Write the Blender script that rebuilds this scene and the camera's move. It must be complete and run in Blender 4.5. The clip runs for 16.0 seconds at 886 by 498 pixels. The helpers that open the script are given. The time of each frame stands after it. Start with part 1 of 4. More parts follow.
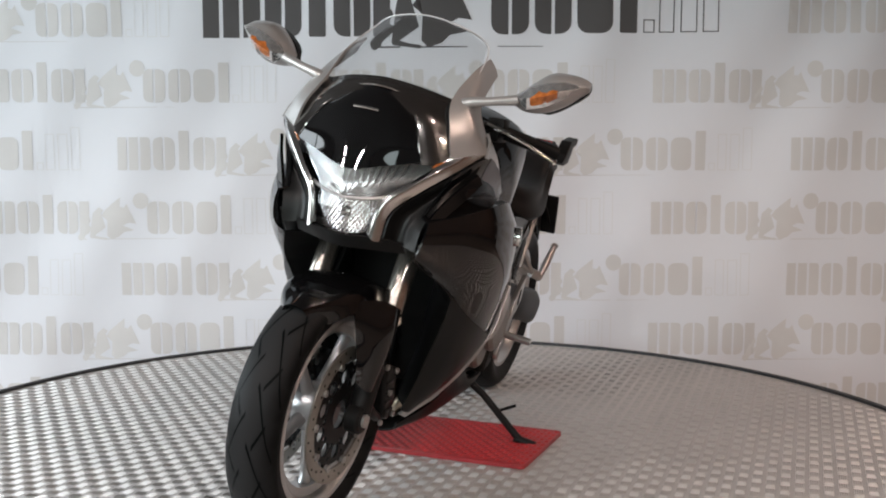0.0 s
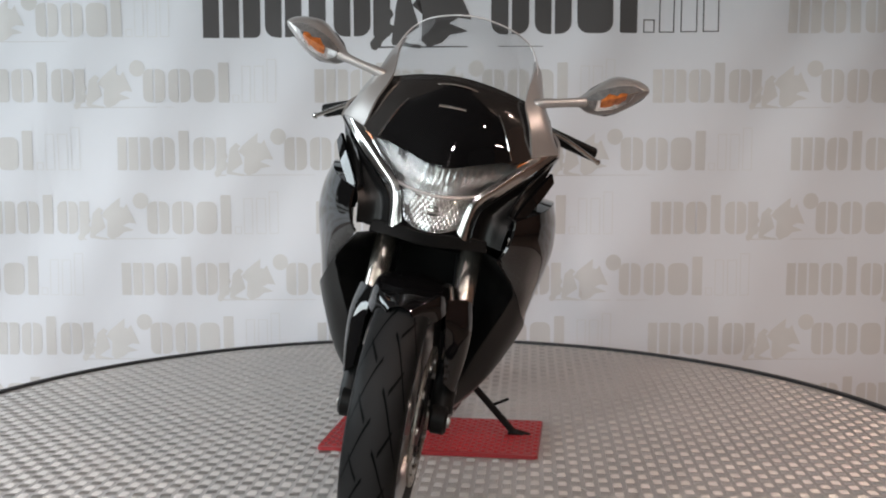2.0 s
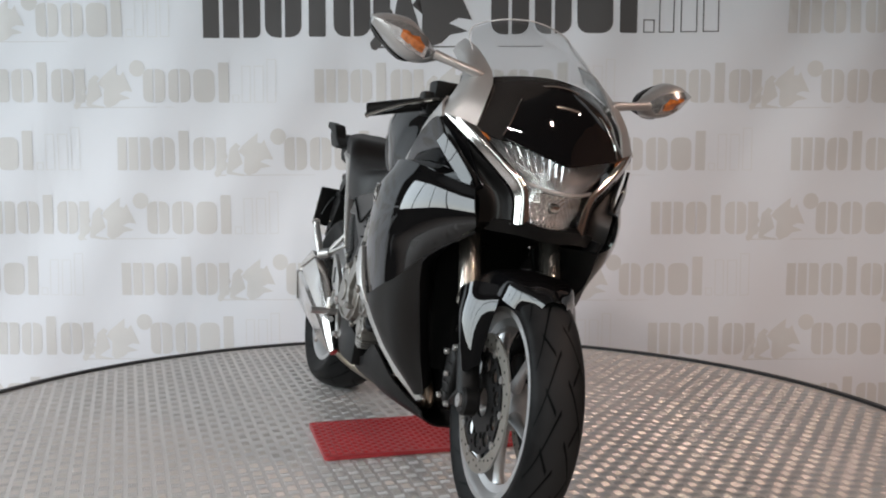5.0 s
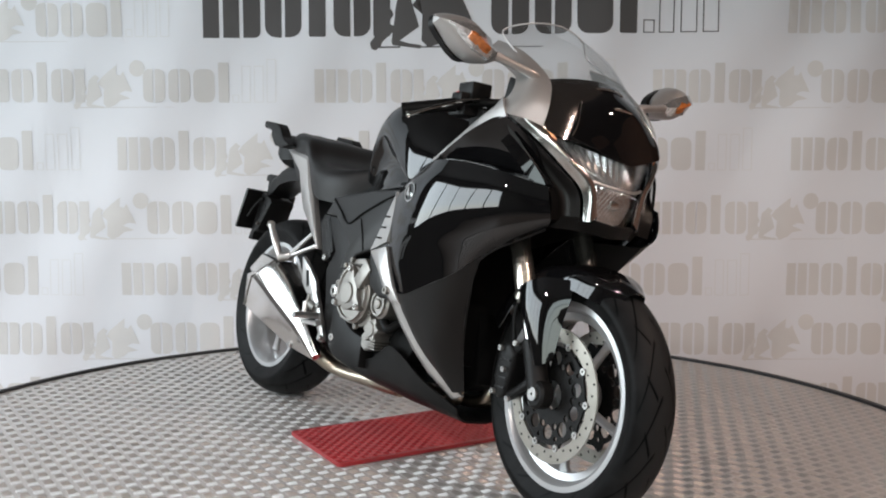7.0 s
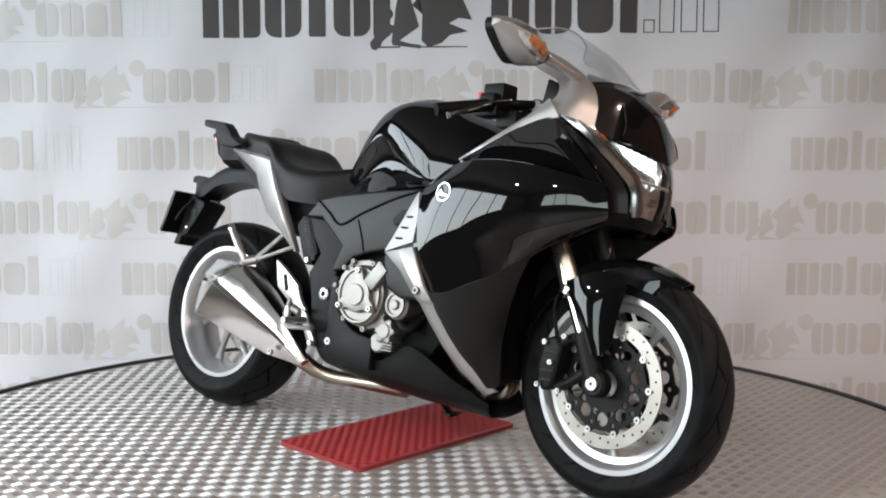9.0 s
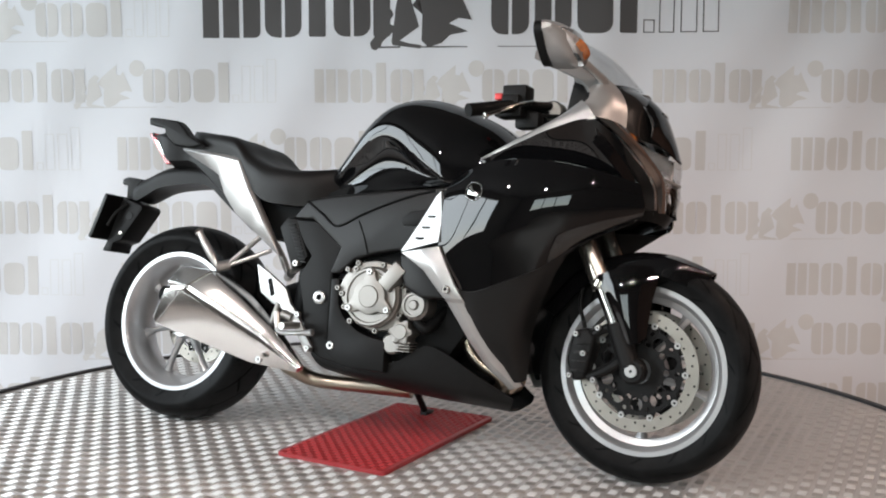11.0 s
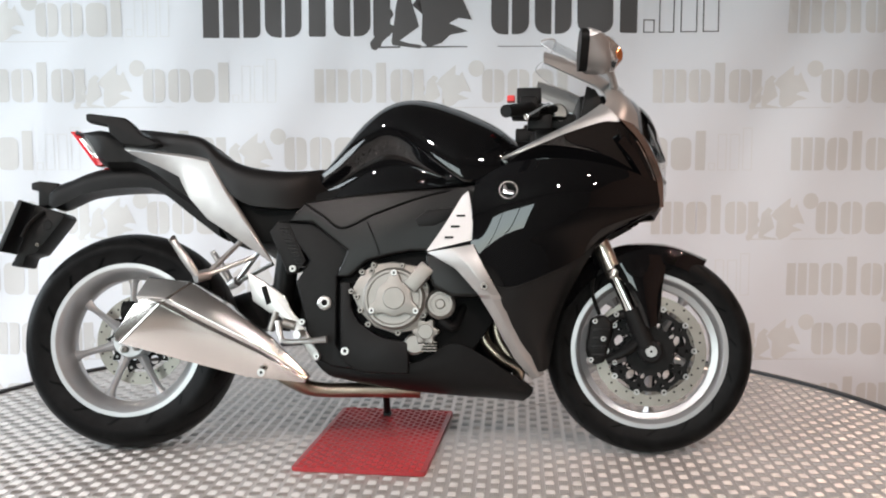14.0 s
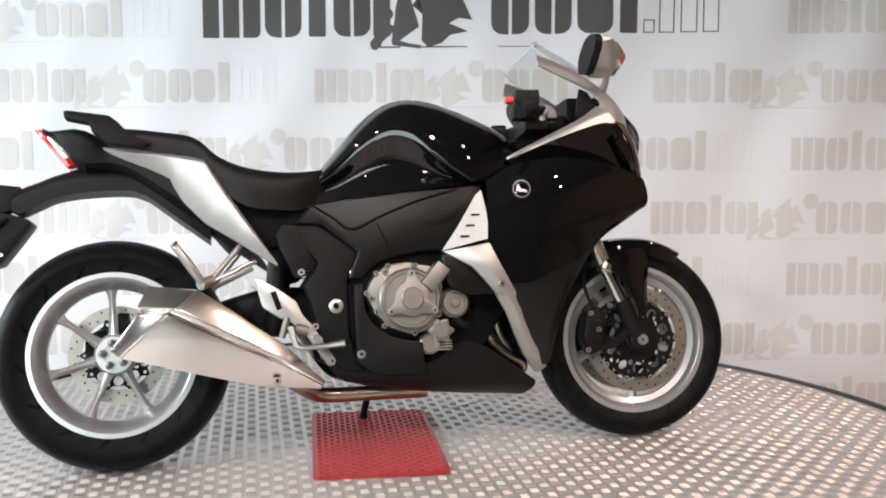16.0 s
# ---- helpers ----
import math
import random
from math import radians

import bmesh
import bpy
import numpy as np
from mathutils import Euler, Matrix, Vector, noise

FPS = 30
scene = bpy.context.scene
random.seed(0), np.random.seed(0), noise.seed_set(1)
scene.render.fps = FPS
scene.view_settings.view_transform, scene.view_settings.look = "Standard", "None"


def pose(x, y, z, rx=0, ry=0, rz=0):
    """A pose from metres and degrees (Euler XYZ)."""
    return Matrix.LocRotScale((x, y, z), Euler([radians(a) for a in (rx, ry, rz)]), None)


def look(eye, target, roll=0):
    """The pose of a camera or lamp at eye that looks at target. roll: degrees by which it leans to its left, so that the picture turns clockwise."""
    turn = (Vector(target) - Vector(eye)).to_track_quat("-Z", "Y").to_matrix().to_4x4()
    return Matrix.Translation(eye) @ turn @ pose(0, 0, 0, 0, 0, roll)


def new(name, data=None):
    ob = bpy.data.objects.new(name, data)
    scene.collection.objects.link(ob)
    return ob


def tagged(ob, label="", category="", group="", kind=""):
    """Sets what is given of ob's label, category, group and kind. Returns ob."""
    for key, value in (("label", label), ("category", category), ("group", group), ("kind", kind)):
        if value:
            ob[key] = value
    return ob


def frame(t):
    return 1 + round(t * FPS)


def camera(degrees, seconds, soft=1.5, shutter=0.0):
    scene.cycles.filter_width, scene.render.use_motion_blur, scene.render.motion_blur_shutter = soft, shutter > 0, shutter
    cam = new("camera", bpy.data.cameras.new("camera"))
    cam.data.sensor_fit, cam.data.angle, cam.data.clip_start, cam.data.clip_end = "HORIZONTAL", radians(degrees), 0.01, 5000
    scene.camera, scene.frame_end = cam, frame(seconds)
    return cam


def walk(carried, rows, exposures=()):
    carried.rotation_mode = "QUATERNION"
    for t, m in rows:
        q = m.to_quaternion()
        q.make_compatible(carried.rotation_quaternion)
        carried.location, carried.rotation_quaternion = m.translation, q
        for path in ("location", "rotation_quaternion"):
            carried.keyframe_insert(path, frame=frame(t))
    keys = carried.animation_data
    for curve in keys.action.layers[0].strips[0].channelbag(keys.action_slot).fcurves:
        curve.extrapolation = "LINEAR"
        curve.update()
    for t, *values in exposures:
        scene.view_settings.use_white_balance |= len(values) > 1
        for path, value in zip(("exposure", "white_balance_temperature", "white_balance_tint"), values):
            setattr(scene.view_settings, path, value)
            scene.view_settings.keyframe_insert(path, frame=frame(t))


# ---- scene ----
# The turntable's axis is the world's z axis; its tread plate lies at z = 0.
# ---- camera ----
cam = camera(48.02, 16.0, soft=2.0)
EYE = pose(0.092, -2.910, 0.889, 90 - 5.74, -0.02, 0)
walk(cam, [(0, EYE), (16, EYE)], [(0, -0.05), (0.5, -0.10), (3.5, -0.15), (7, -0.05), (9, -0.05), (12.5, 0.20), (15, 0.44), (16, 0.49)])

# ---- light ----
world = bpy.data.worlds.new("sky")
scene.world = world
world.use_nodes = True
wn = world.node_tree
sky = wn.nodes.new("ShaderNodeTexSky")
sky.sky_type, sky.sun_disc, sky.sun_elevation, sky.sun_rotation = "NISHITA", False, radians(35), radians(250)
wn.links.new(sky.outputs[0], wn.nodes["Background"].inputs[0])
wn.nodes["Background"].inputs[1].default_value = 0.12


def area(name, eye, target, sx, sy, power, colour):
    d = bpy.data.lights.new(name, "AREA")
    d.shape, d.size, d.size_y, d.energy, d.color = "RECTANGLE", sx, sy, power, colour
    ob = new(name, d)
    ob.matrix_world = look(eye, target)
    return ob


ROOM_X0, ROOM_X1, ROOM_Y0, ROOM_Y1, ROOM_Z0, ROOM_Z1 = -5.2, 5.4, -7.5, 2.9, -0.5, 3.7
area("window_light", (ROOM_X0 - 0.17, -1.25, 1.85), (0, -1.25, 1.85), 6.7, 2.5, 418, (0.84, 0.945, 1.0))
area("window_light", (-1.9, ROOM_Y0 - 0.17, 1.75), (-1.9, 0, 1.75), 3.6, 2.3, 130, (0.88, 1.0, 0.98))
# Unseen ceiling lamps; those behind the camera are added to light the floor.
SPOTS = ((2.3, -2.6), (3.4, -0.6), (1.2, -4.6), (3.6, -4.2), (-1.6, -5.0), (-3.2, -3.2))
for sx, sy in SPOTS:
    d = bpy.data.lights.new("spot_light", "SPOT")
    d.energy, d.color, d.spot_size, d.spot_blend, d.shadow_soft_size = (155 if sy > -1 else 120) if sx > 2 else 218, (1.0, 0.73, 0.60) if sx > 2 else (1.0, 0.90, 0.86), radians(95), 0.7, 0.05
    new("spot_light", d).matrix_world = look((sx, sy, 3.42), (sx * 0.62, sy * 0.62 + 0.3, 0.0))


# ---- materials ----
def mat(name, colour, rough=0.5, metal=0.0, coat=0.0, vary=0.0, scale=30.0, bump=0.0, bump_scale=200.0, trans=0.0, rvary=0.0, spec=0.5):
    m = bpy.data.materials.new(name)
    m.use_nodes = True
    nt = m.node_tree
    b = nt.nodes["Principled BSDF"]
    b.inputs["Base Color"].default_value = (*colour, 1)
    b.inputs["Roughness"].default_value = rough
    b.inputs["Metallic"].default_value = metal
    b.inputs["Coat Weight"].default_value = coat
    b.inputs["Coat Roughness"].default_value = 0.02
    b.inputs["Transmission Weight"].default_value = trans
    b.inputs["Specular IOR Level"].default_value = spec
    tc = nt.nodes.new("ShaderNodeTexCoord")
    if vary or rvary:
        no = nt.nodes.new("ShaderNodeTexNoise")
        no.inputs["Scale"].default_value, no.inputs["Detail"].default_value = scale, 6
        nt.links.new(tc.outputs["Object"], no.inputs["Vector"])
        if vary:
            mix = nt.nodes.new("ShaderNodeMix")
            mix.data_type = "RGBA"
            mix.inputs["A"].default_value = (*[c * (1 - vary) for c in colour], 1)
            mix.inputs["B"].default_value = (*[min(1, c * (1 + vary)) for c in colour], 1)
            nt.links.new(no.outputs["Fac"], mix.inputs["Factor"])
            nt.links.new(mix.outputs["Result"], b.inputs["Base Color"])
        if rvary:
            mr = nt.nodes.new("ShaderNodeMapRange")
            mr.inputs["To Min"].default_value, mr.inputs["To Max"].default_value = max(0, rough - rvary), rough + rvary
            nt.links.new(no.outputs["Fac"], mr.inputs["Value"])
            nt.links.new(mr.outputs["Result"], b.inputs["Roughness"])
    if bump:
        n2 = nt.nodes.new("ShaderNodeTexNoise")
        n2.inputs["Scale"].default_value, n2.inputs["Detail"].default_value = bump_scale, 3
        nt.links.new(tc.outputs["Object"], n2.inputs["Vector"])
        bp = nt.nodes.new("ShaderNodeBump")
        bp.inputs["Strength"].default_value, bp.inputs["Distance"].default_value = bump, 0.0006
        nt.links.new(n2.outputs["Fac"], bp.inputs["Height"])
        nt.links.new(bp.outputs["Normal"], b.inputs["Normal"])
    return m


M_CLOTH = mat("banner_cloth", (0.725, 0.735, 0.772), 0.8, vary=0.035, scale=1.3, spec=0.15)
M_PRINT_DARK = mat("dark_print", (0.075, 0.07, 0.07), 0.7, vary=0.25, scale=2)
M_PRINT_PALE = mat("pale_print", (0.60, 0.585, 0.575), 0.8, vary=0.14, scale=1.5)
M_PRINT_MID = mat("mid_print", (0.625, 0.612, 0.602), 0.8, vary=0.14, scale=4)
M_PRINT_FAINT = mat("faint_print", (0.665, 0.66, 0.655), 0.8, vary=0.05, scale=1.5)
M_PLATE = mat("tread_plate", (0.56, 0.53, 0.51), 0.46, 0.6, vary=0.2, scale=3, rvary=0.08)
M_BARS = mat("tread_bars", (0.52, 0.505, 0.49), 0.47, 0.7, vary=0.1, scale=4)
M_RIMBLACK = mat("black_edge", (0.02, 0.02, 0.022), 0.5)
M_RED = mat("red_paint", (0.33, 0.026, 0.030), 0.3, vary=0.25, scale=9, bump=0.1)
# Darker copy of the red: shade between the bars put into the colour.
M_REDBASE = mat("red_paint_shaded", (0.28, 0.02, 0.024), 0.4, vary=0.3, scale=14, bump=0.15)
M_WALL = mat("wall_paint", (0.17, 0.15, 0.135), 0.7, vary=0.06, scale=1.5)
M_WOOD = mat("brown_wall", (0.27, 0.13, 0.085), 0.6, vary=0.15, scale=1.5)
M_FLOOR = mat("floor_tiles", (0.22, 0.175, 0.15), 0.35, vary=0.2, scale=1.2)
M_CEIL = mat("ceiling_panels", (0.10, 0.09, 0.085), 0.8, vary=0.08, scale=1.1)
M_GLOSS = mat("gloss_black_paint", (0.003, 0.003, 0.0033), 0.3, coat=1.0, spec=0.0)
M_MATTE = mat("matte_black_plastic", (0.0075, 0.0073, 0.0073), 0.42, vary=0.25, scale=60, bump=0.15, bump_scale=900, spec=0.12)
M_GREY = mat("dark_grey_satin", (0.0075, 0.007, 0.0068), 0.32, 0.2, vary=0.2, scale=20, spec=0.22)
M_SILVER = mat("silver_paint", (0.37, 0.36, 0.352), 0.38, 0.62, coat=0.35, vary=0.05, scale=40)
M_BRIGHT = mat("bright_silver", (0.50, 0.49, 0.48), 0.17, 1.0, coat=0.4, vary=0.05, scale=40)
M_COWL = mat("smoked_cowl", (0.012, 0.0105, 0.0098), 0.15, coat=1.0, vary=0.15, scale=12)
M_CHROME = mat("chrome", (0.62, 0.61, 0.59), 0.12, 1.0, rvary=0.04, scale=9)
M_CAST = mat("cast_aluminium", (0.235, 0.222, 0.206), 0.42, 0.8, vary=0.1, scale=30, bump=0.15, bump_scale=500)
M_ALU = mat("brushed_aluminium", (0.44, 0.43, 0.42), 0.34, 0.9, vary=0.06, scale=30)
M_RUBBER = mat("tyre_rubber", (0.005, 0.005, 0.005), 0.5, vary=0.3, scale=40, spec=0.1)
M_SEAT = mat("seat_vinyl", (0.0085, 0.008, 0.008), 0.45, spec=0.2, vary=0.15, scale=30, bump=0.35, bump_scale=420)
M_RIM = mat("wheel_silver", (0.44, 0.44, 0.445), 0.33, 0.7, coat=0.3)


def clear(name, tint, gloss):
    """Thin clear plastic: what lies behind it, and a gloss."""
    m = bpy.data.materials.new(name)
    m.use_nodes = True
    nt = m.node_tree
    nt.nodes.remove(nt.nodes["Principled BSDF"])
    tr, gl, mx, lw = (nt.nodes.new("ShaderNode" + k) for k in ("BsdfTransparent", "BsdfGlossy", "MixShader", "LayerWeight"))
    tr.inputs["Color"].default_value = (*tint, 1)
    gl.inputs["Roughness"].default_value = 0.02
    pw, ad = nt.nodes.new("ShaderNodeMath"), nt.nodes.new("ShaderNodeMath")
    pw.operation, pw.inputs[1].default_value = "POWER", 3.0
    ad.operation, ad.inputs[1].default_value, ad.inputs[2].default_value = "MULTIPLY_ADD", gloss, 0.03
    lw.inputs["Blend"].default_value = 0.5
    nt.links.new(lw.outputs["Facing"], pw.inputs[0])
    nt.links.new(pw.outputs[0], ad.inputs[0])
    nt.links.new(ad.outputs[0], mx.inputs[0])
    nt.links.new(tr.outputs[0], mx.inputs[1])
    nt.links.new(gl.outputs[0], mx.inputs[2])
    nt.links.new(mx.outputs[0], nt.nodes["Material Output"].inputs[0])
    return m


M_CLEAR = clear("clear_screen", (0.93, 0.935, 0.935), 0.25)
M_DISC = mat("disc_steel", (0.30, 0.28, 0.25), 0.36, 0.85, vary=0.2, scale=20)
M_LOWER = mat("satin_black", (0.0035, 0.0034, 0.0034), 0.36, spec=0.28, bump=0.1, bump_scale=700)
M_LENS = clear("clear_lens", (0.97, 0.97, 0.97), 0.3)
M_REFLECT = mat("lamp_reflector", (0.82, 0.82, 0.82), 0.16, 0.85, vary=0.15, scale=80)
M_AMBER = mat("amber_lens", (0.50, 0.15, 0.035), 0.12, 0.3, coat=0.6, vary=0.9, scale=90)
M_REDLENS = mat("red_lens", (0.5, 0.01, 0.015), 0.08, coat=0.8)
M_REDSW = mat("red_switch", (0.6, 0.02, 0.02), 0.35)
M_HEADER = mat("header_steel", (0.33, 0.28, 0.225), 0.3, 1.0, vary=0.35, scale=14)
M_GOLD = mat("fork_tube", (0.52, 0.48, 0.43), 0.22, 0.95)
M_STEEL = mat("polished_steel", (0.76, 0.73, 0.705), 0.17, 1.0, vary=0.10, scale=7, rvary=0.07, bump=0.8, bump_scale=13)
# Pale grey for the highlight painted along the windscreen's rim.
M_EDGE_GLINT = mat("edge_glint", (0.45, 0.45, 0.46), 0.2)
# Near-black inner parts; holes, slots and sockets get their shade from this colour.
M_DARKIN = mat("dark_inside", (0.004, 0.004, 0.004), 0.6, spec=0.1)
M_LAMPGLASS = mat("indicator_glass", (0.72, 0.72, 0.73), 0.1, 0.85, coat=0.8, vary=0.8, scale=110, bump=0.6, bump_scale=140)


# ---- builders ----
def part(name, bm, material, parent=None, label="", smooth=True, sharp=35):
    me = bpy.data.meshes.new(name)
    bm.normal_update()
    bm.to_mesh(me)
    bm.free()
    if material:
        me.materials.append(material)
    if smooth:
        me.polygons.foreach_set("use_smooth", [True] * len(me.polygons))
        me.set_sharp_from_angle(angle=radians(sharp))
    ob = new(name, me)
    if parent:
        ob.parent = parent
    if label:
        ob["label"] = label
    return ob


def spline(pts, n):
    """n + 1 points on a smooth curve through pts."""
    p = [Vector(a) for a in pts]
    if len(p) == 2:
        return [p[0].lerp(p[1], i / n) for i in range(n + 1)]
    out = []
    for i in range(n + 1):
        s = i / n * (len(p) - 1)
        k = min(int(s), len(p) - 2)
        u = s - k
        b, c = p[k], p[k + 1]
        a = p[k - 1] if k > 0 else b * 2 - c
        d = p[k + 2] if k + 2 < len(p) else c * 2 - b
        out.append(0.5 * (2 * b + (c - a) * u + (2 * a - 5 * b + 4 * c - d) * u * u + (3 * b - 3 * c + d - a) * u ** 3))
    return out


def grid(rows, nu=20, nv=12):
    """A smooth patch through rows of points."""
    lines = [spline(r, nu) for r in rows]
    cols = [spline([l[i] for l in lines], nv) for i in range(nu + 1)]
    bm = bmesh.new()
    vs = [[bm.verts.new(v) for v in c] for c in cols]
    for i in range(nu):
        for j in range(nv):
            bm.faces.new((vs[i][j], vs[i + 1][j], vs[i + 1][j + 1], vs[i][j + 1]))
    return bm


def thick(bm, t):
    bmesh.ops.remove_doubles(bm, verts=bm.verts, dist=1e-5)
    bmesh.ops.recalc_face_normals(bm, faces=bm.faces)
    bmesh.ops.solidify(bm, geom=bm.faces[:], thickness=t)
    bmesh.ops.recalc_face_normals(bm, faces=bm.faces)
    return bm


def flip(bm):
    """The same shape on the other side of the bike."""
    bm = bm.copy()
    for v in bm.verts:
        v.co.y = -v.co.y
    bmesh.ops.reverse_faces(bm, faces=bm.faces)
    return bm


def both(name, bm, material, parent, label=""):
    """A part on the right side and its mirror on the left."""
    m = flip(bm)
    return part(name, bm, material, parent, label), part(name, m, material, parent, label)


def half(rows):
    """Rows given from the right edge to the middle, mirrored to full rows."""
    return [list(r) + [(x, -y, z) for x, y, z in reversed(r[:-1])] for r in rows]


def rings(sections, n=24, caps=True, smooth=10):
    """A closed body through rings of points."""
    secs = []
    for s in sections:
        s = list(s)
        c = spline(s + [s[0]], n)[:-1] if smooth else [Vector(a) for a in s]
        secs.append(c)
    m = len(secs[0])
    if smooth:
        cols = [spline([s[i] for s in secs], smooth) for i in range(m)]
        secs = [[c[k] for c in cols] for k in range(smooth + 1)]
    bm = bmesh.new()
    vs = [[bm.verts.new(v) for v in s] for s in secs]
    for a, b in zip(vs, vs[1:]):
        for i in range(m):
            bm.faces.new((a[i], a[(i + 1) % m], b[(i + 1) % m], b[i]))
    if caps:
        bm.faces.new(vs[0][::-1])
        bm.faces.new(vs[-1])
    bmesh.ops.recalc_face_normals(bm, faces=bm.faces)
    return bm


def prism(outline, y0, y1, bevel=0.003, seg=2):
    """A plate with that outline in x and z, from y0 to y1."""
    bm = bmesh.new()
    a = [bm.verts.new((x, y0, z)) for x, z in outline]
    b = [bm.verts.new((x, y1, z)) for x, z in outline]
    bm.faces.new(a)
    bm.faces.new(b[::-1])
    n = len(a)
    for i in range(n):
        bm.faces.new((a[i], b[i], b[(i + 1) % n], a[(i + 1) % n]))
    bmesh.ops.recalc_face_normals(bm, faces=bm.faces)
    if bevel:
        bmesh.ops.bevel(bm, geom=bm.edges[:], offset=bevel, segments=seg, affect="EDGES", profile=0.6)
    return bm


def box(x0, y0, z0, x1, y1, z1, bevel=0.003):
    return prism([(x0, z0), (x1, z0), (x1, z1), (x0, z1)], y0, y1, bevel)


def tube(path, r, seg=12, n=0):
    p = spline(path, n) if n else [Vector(a) for a in path]
    rr = r if isinstance(r, (list, tuple)) else [r] * len(p)
    if len(rr) != len(p):
        rr = [v.x for v in spline([(a, 0, 0) for a in rr], len(p) - 1)]
    bm = bmesh.new()
    vs = []
    up = None
    for i, c in enumerate(p):
        d = (p[min(i + 1, len(p) - 1)] - p[max(i - 1, 0)]).normalized()
        if up is None:
            up = d.orthogonal().normalized()
        up = (up - d * up.dot(d)).normalized()
        side = d.cross(up)
        vs.append([bm.verts.new(c + rr[i] * (math.cos(k * math.tau / seg) * up + math.sin(k * math.tau / seg) * side)) for k in range(seg)])
    for a, b in zip(vs, vs[1:]):
        for k in range(seg):
            bm.faces.new((a[k], a[(k + 1) % seg], b[(k + 1) % seg], b[k]))
    bm.faces.new(vs[0][::-1])
    bm.faces.new(vs[-1])
    bmesh.ops.recalc_face_normals(bm, faces=bm.faces)
    return bm


def lathe(profile, cx=0, cz=0, seg=64, closed=True):
    """Turned about a line along y through (cx, cz): profile of (radius, y)."""
    bm = bmesh.new()
    vs = [[bm.verts.new((cx + r * math.cos(k * math.tau / seg), y, cz + r * math.sin(k * math.tau / seg))) for k in range(seg)] for r, y in profile]
    loops = list(zip(vs, vs[1:])) + ([(vs[-1], vs[0])] if closed else [])
    for a, b in loops:
        for k in range(seg):
            bm.faces.new((a[k], a[(k + 1) % seg], b[(k + 1) % seg], b[k]))
    if not closed:
        bm.faces.new(vs[0])
        bm.faces.new(vs[-1][::-1])
    bmesh.ops.remove_doubles(bm, verts=bm.verts, dist=1e-6)
    bmesh.ops.recalc_face_normals(bm, faces=bm.faces)
    return bm


def disc(cx, cz, r, y0, y1, bevel=0.003, seg=40):
    b = min(bevel, r * 0.4)
    s = 1 if y1 > y0 else -1
    return lathe([(0.0005, y0), (r - b, y0), (r, y0 + s * b), (r, y1 - s * b), (r - b, y1), (0.0005, y1)], cx, cz, seg, closed=False)


def join(*bms):
    out = bmesh.new()
    for b in bms:
        me = bpy.data.meshes.new("tmp")
        b.to_mesh(me)
        b.free()
        out.from_mesh(me)
        bpy.data.meshes.remove(me)
    return out


def moved(bm, m):
    bmesh.ops.transform(bm, matrix=m, verts=bm.verts)
    return bm


# ---- the room ----
def slab(name, x0, y0, z0, x1, y1, z1, material, label, category):
    bm = bmesh.new()
    bmesh.ops.create_cube(bm, size=1)
    moved(bm, Matrix.LocRotScale(((x0 + x1) / 2, (y0 + y1) / 2, (z0 + z1) / 2), None, (x1 - x0, y1 - y0, z1 - z0)))
    return tagged(part(name, bm, material, smooth=False), label, category, kind="structure")


def build_room():
    X0, X1, Y0, Y1, Z0, Z1 = ROOM_X0, ROOM_X1, ROOM_Y0, ROOM_Y1, ROOM_Z0, ROOM_Z1
    slab("floor", X0 - 0.2, Y0 - 0.2, Z0 - 0.2, X1 + 0.2, Y1 + 0.2, Z0, M_FLOOR, "dark grey tiled showroom floor", "floor")
    slab("ceiling", X0 - 0.2, Y0 - 0.2, Z1, X1 + 0.2, Y1 + 0.2, Z1 + 0.2, M_CEIL, "plain grey showroom ceiling", "ceiling")
    slab("wall_north", X0, Y1, Z0, X1, Y1 + 0.2, Z1, M_WALL, "plain grey wall behind the banner", "wall")
    V0, V1, VS, VH = -3.7, -0.1, 0.6, 2.9
    slab("wall_south", V1, Y0 - 0.2, Z0, X1, Y0, Z1, M_WALL, "plain grey showroom wall", "wall")
    slab("wall_south_a", X0, Y0 - 0.2, Z0, V0, Y0, Z1, M_WALL, "grey wall beside the shop window", "wall")
    slab("wall_south_low", V0, Y0 - 0.2, Z0, V1, Y0, VS, M_WALL, "low grey wall under the shop window", "wall")
    slab("wall_south_top", V0, Y0 - 0.2, VH, V1, Y0, Z1, M_WALL, "grey wall above the shop window", "wall")
    win = tagged(new("window_2"), "shop window with dark mullions", "window", kind="structure")
    for i in range(4):
        x = V0 + 0.03 + i * (V1 - V0 - 0.06) / 3
        part("mullion", box(x - 0.03, Y0 - 0.14, VS, x + 0.03, Y0 - 0.06, VH, 0.004), M_RIMBLACK, win)
    slab("wall_east", X1, Y0, Z0, X1 + 0.2, Y1, Z1, M_WOOD, "plain reddish brown showroom wall", "wall")
    W0, W1, S, H = -4.6, 2.1, 0.6, 3.1
    slab("wall_west", X0 - 0.2, Y0, Z0, X0, Y1, S, M_WALL, "low grey wall under the shop window", "wall")
    slab("wall_west_top", X0 - 0.2, Y0, H, X0, Y1, Z1, M_WALL, "grey wall above the shop window", "wall")
    slab("wall_west_a", X0 - 0.2, Y0, S, X0, W0, H, M_WALL, "grey wall beside the shop window", "wall")
    slab("wall_west_b", X0 - 0.2, W1, S, X0, Y1, H, M_WALL, "grey wall beside the shop window", "wall")
    win = tagged(new("window_1"), "wide shop window with dark mullions", "window", kind="structure")
    for i in range(6):
        y = W0 + 0.03 + i * (W1 - W0 - 0.06) / 5
        part("mullion", box(X0 - 0.14, y - 0.03, S, X0 - 0.06, y + 0.03, H, 0.004), M_RIMBLACK, win)
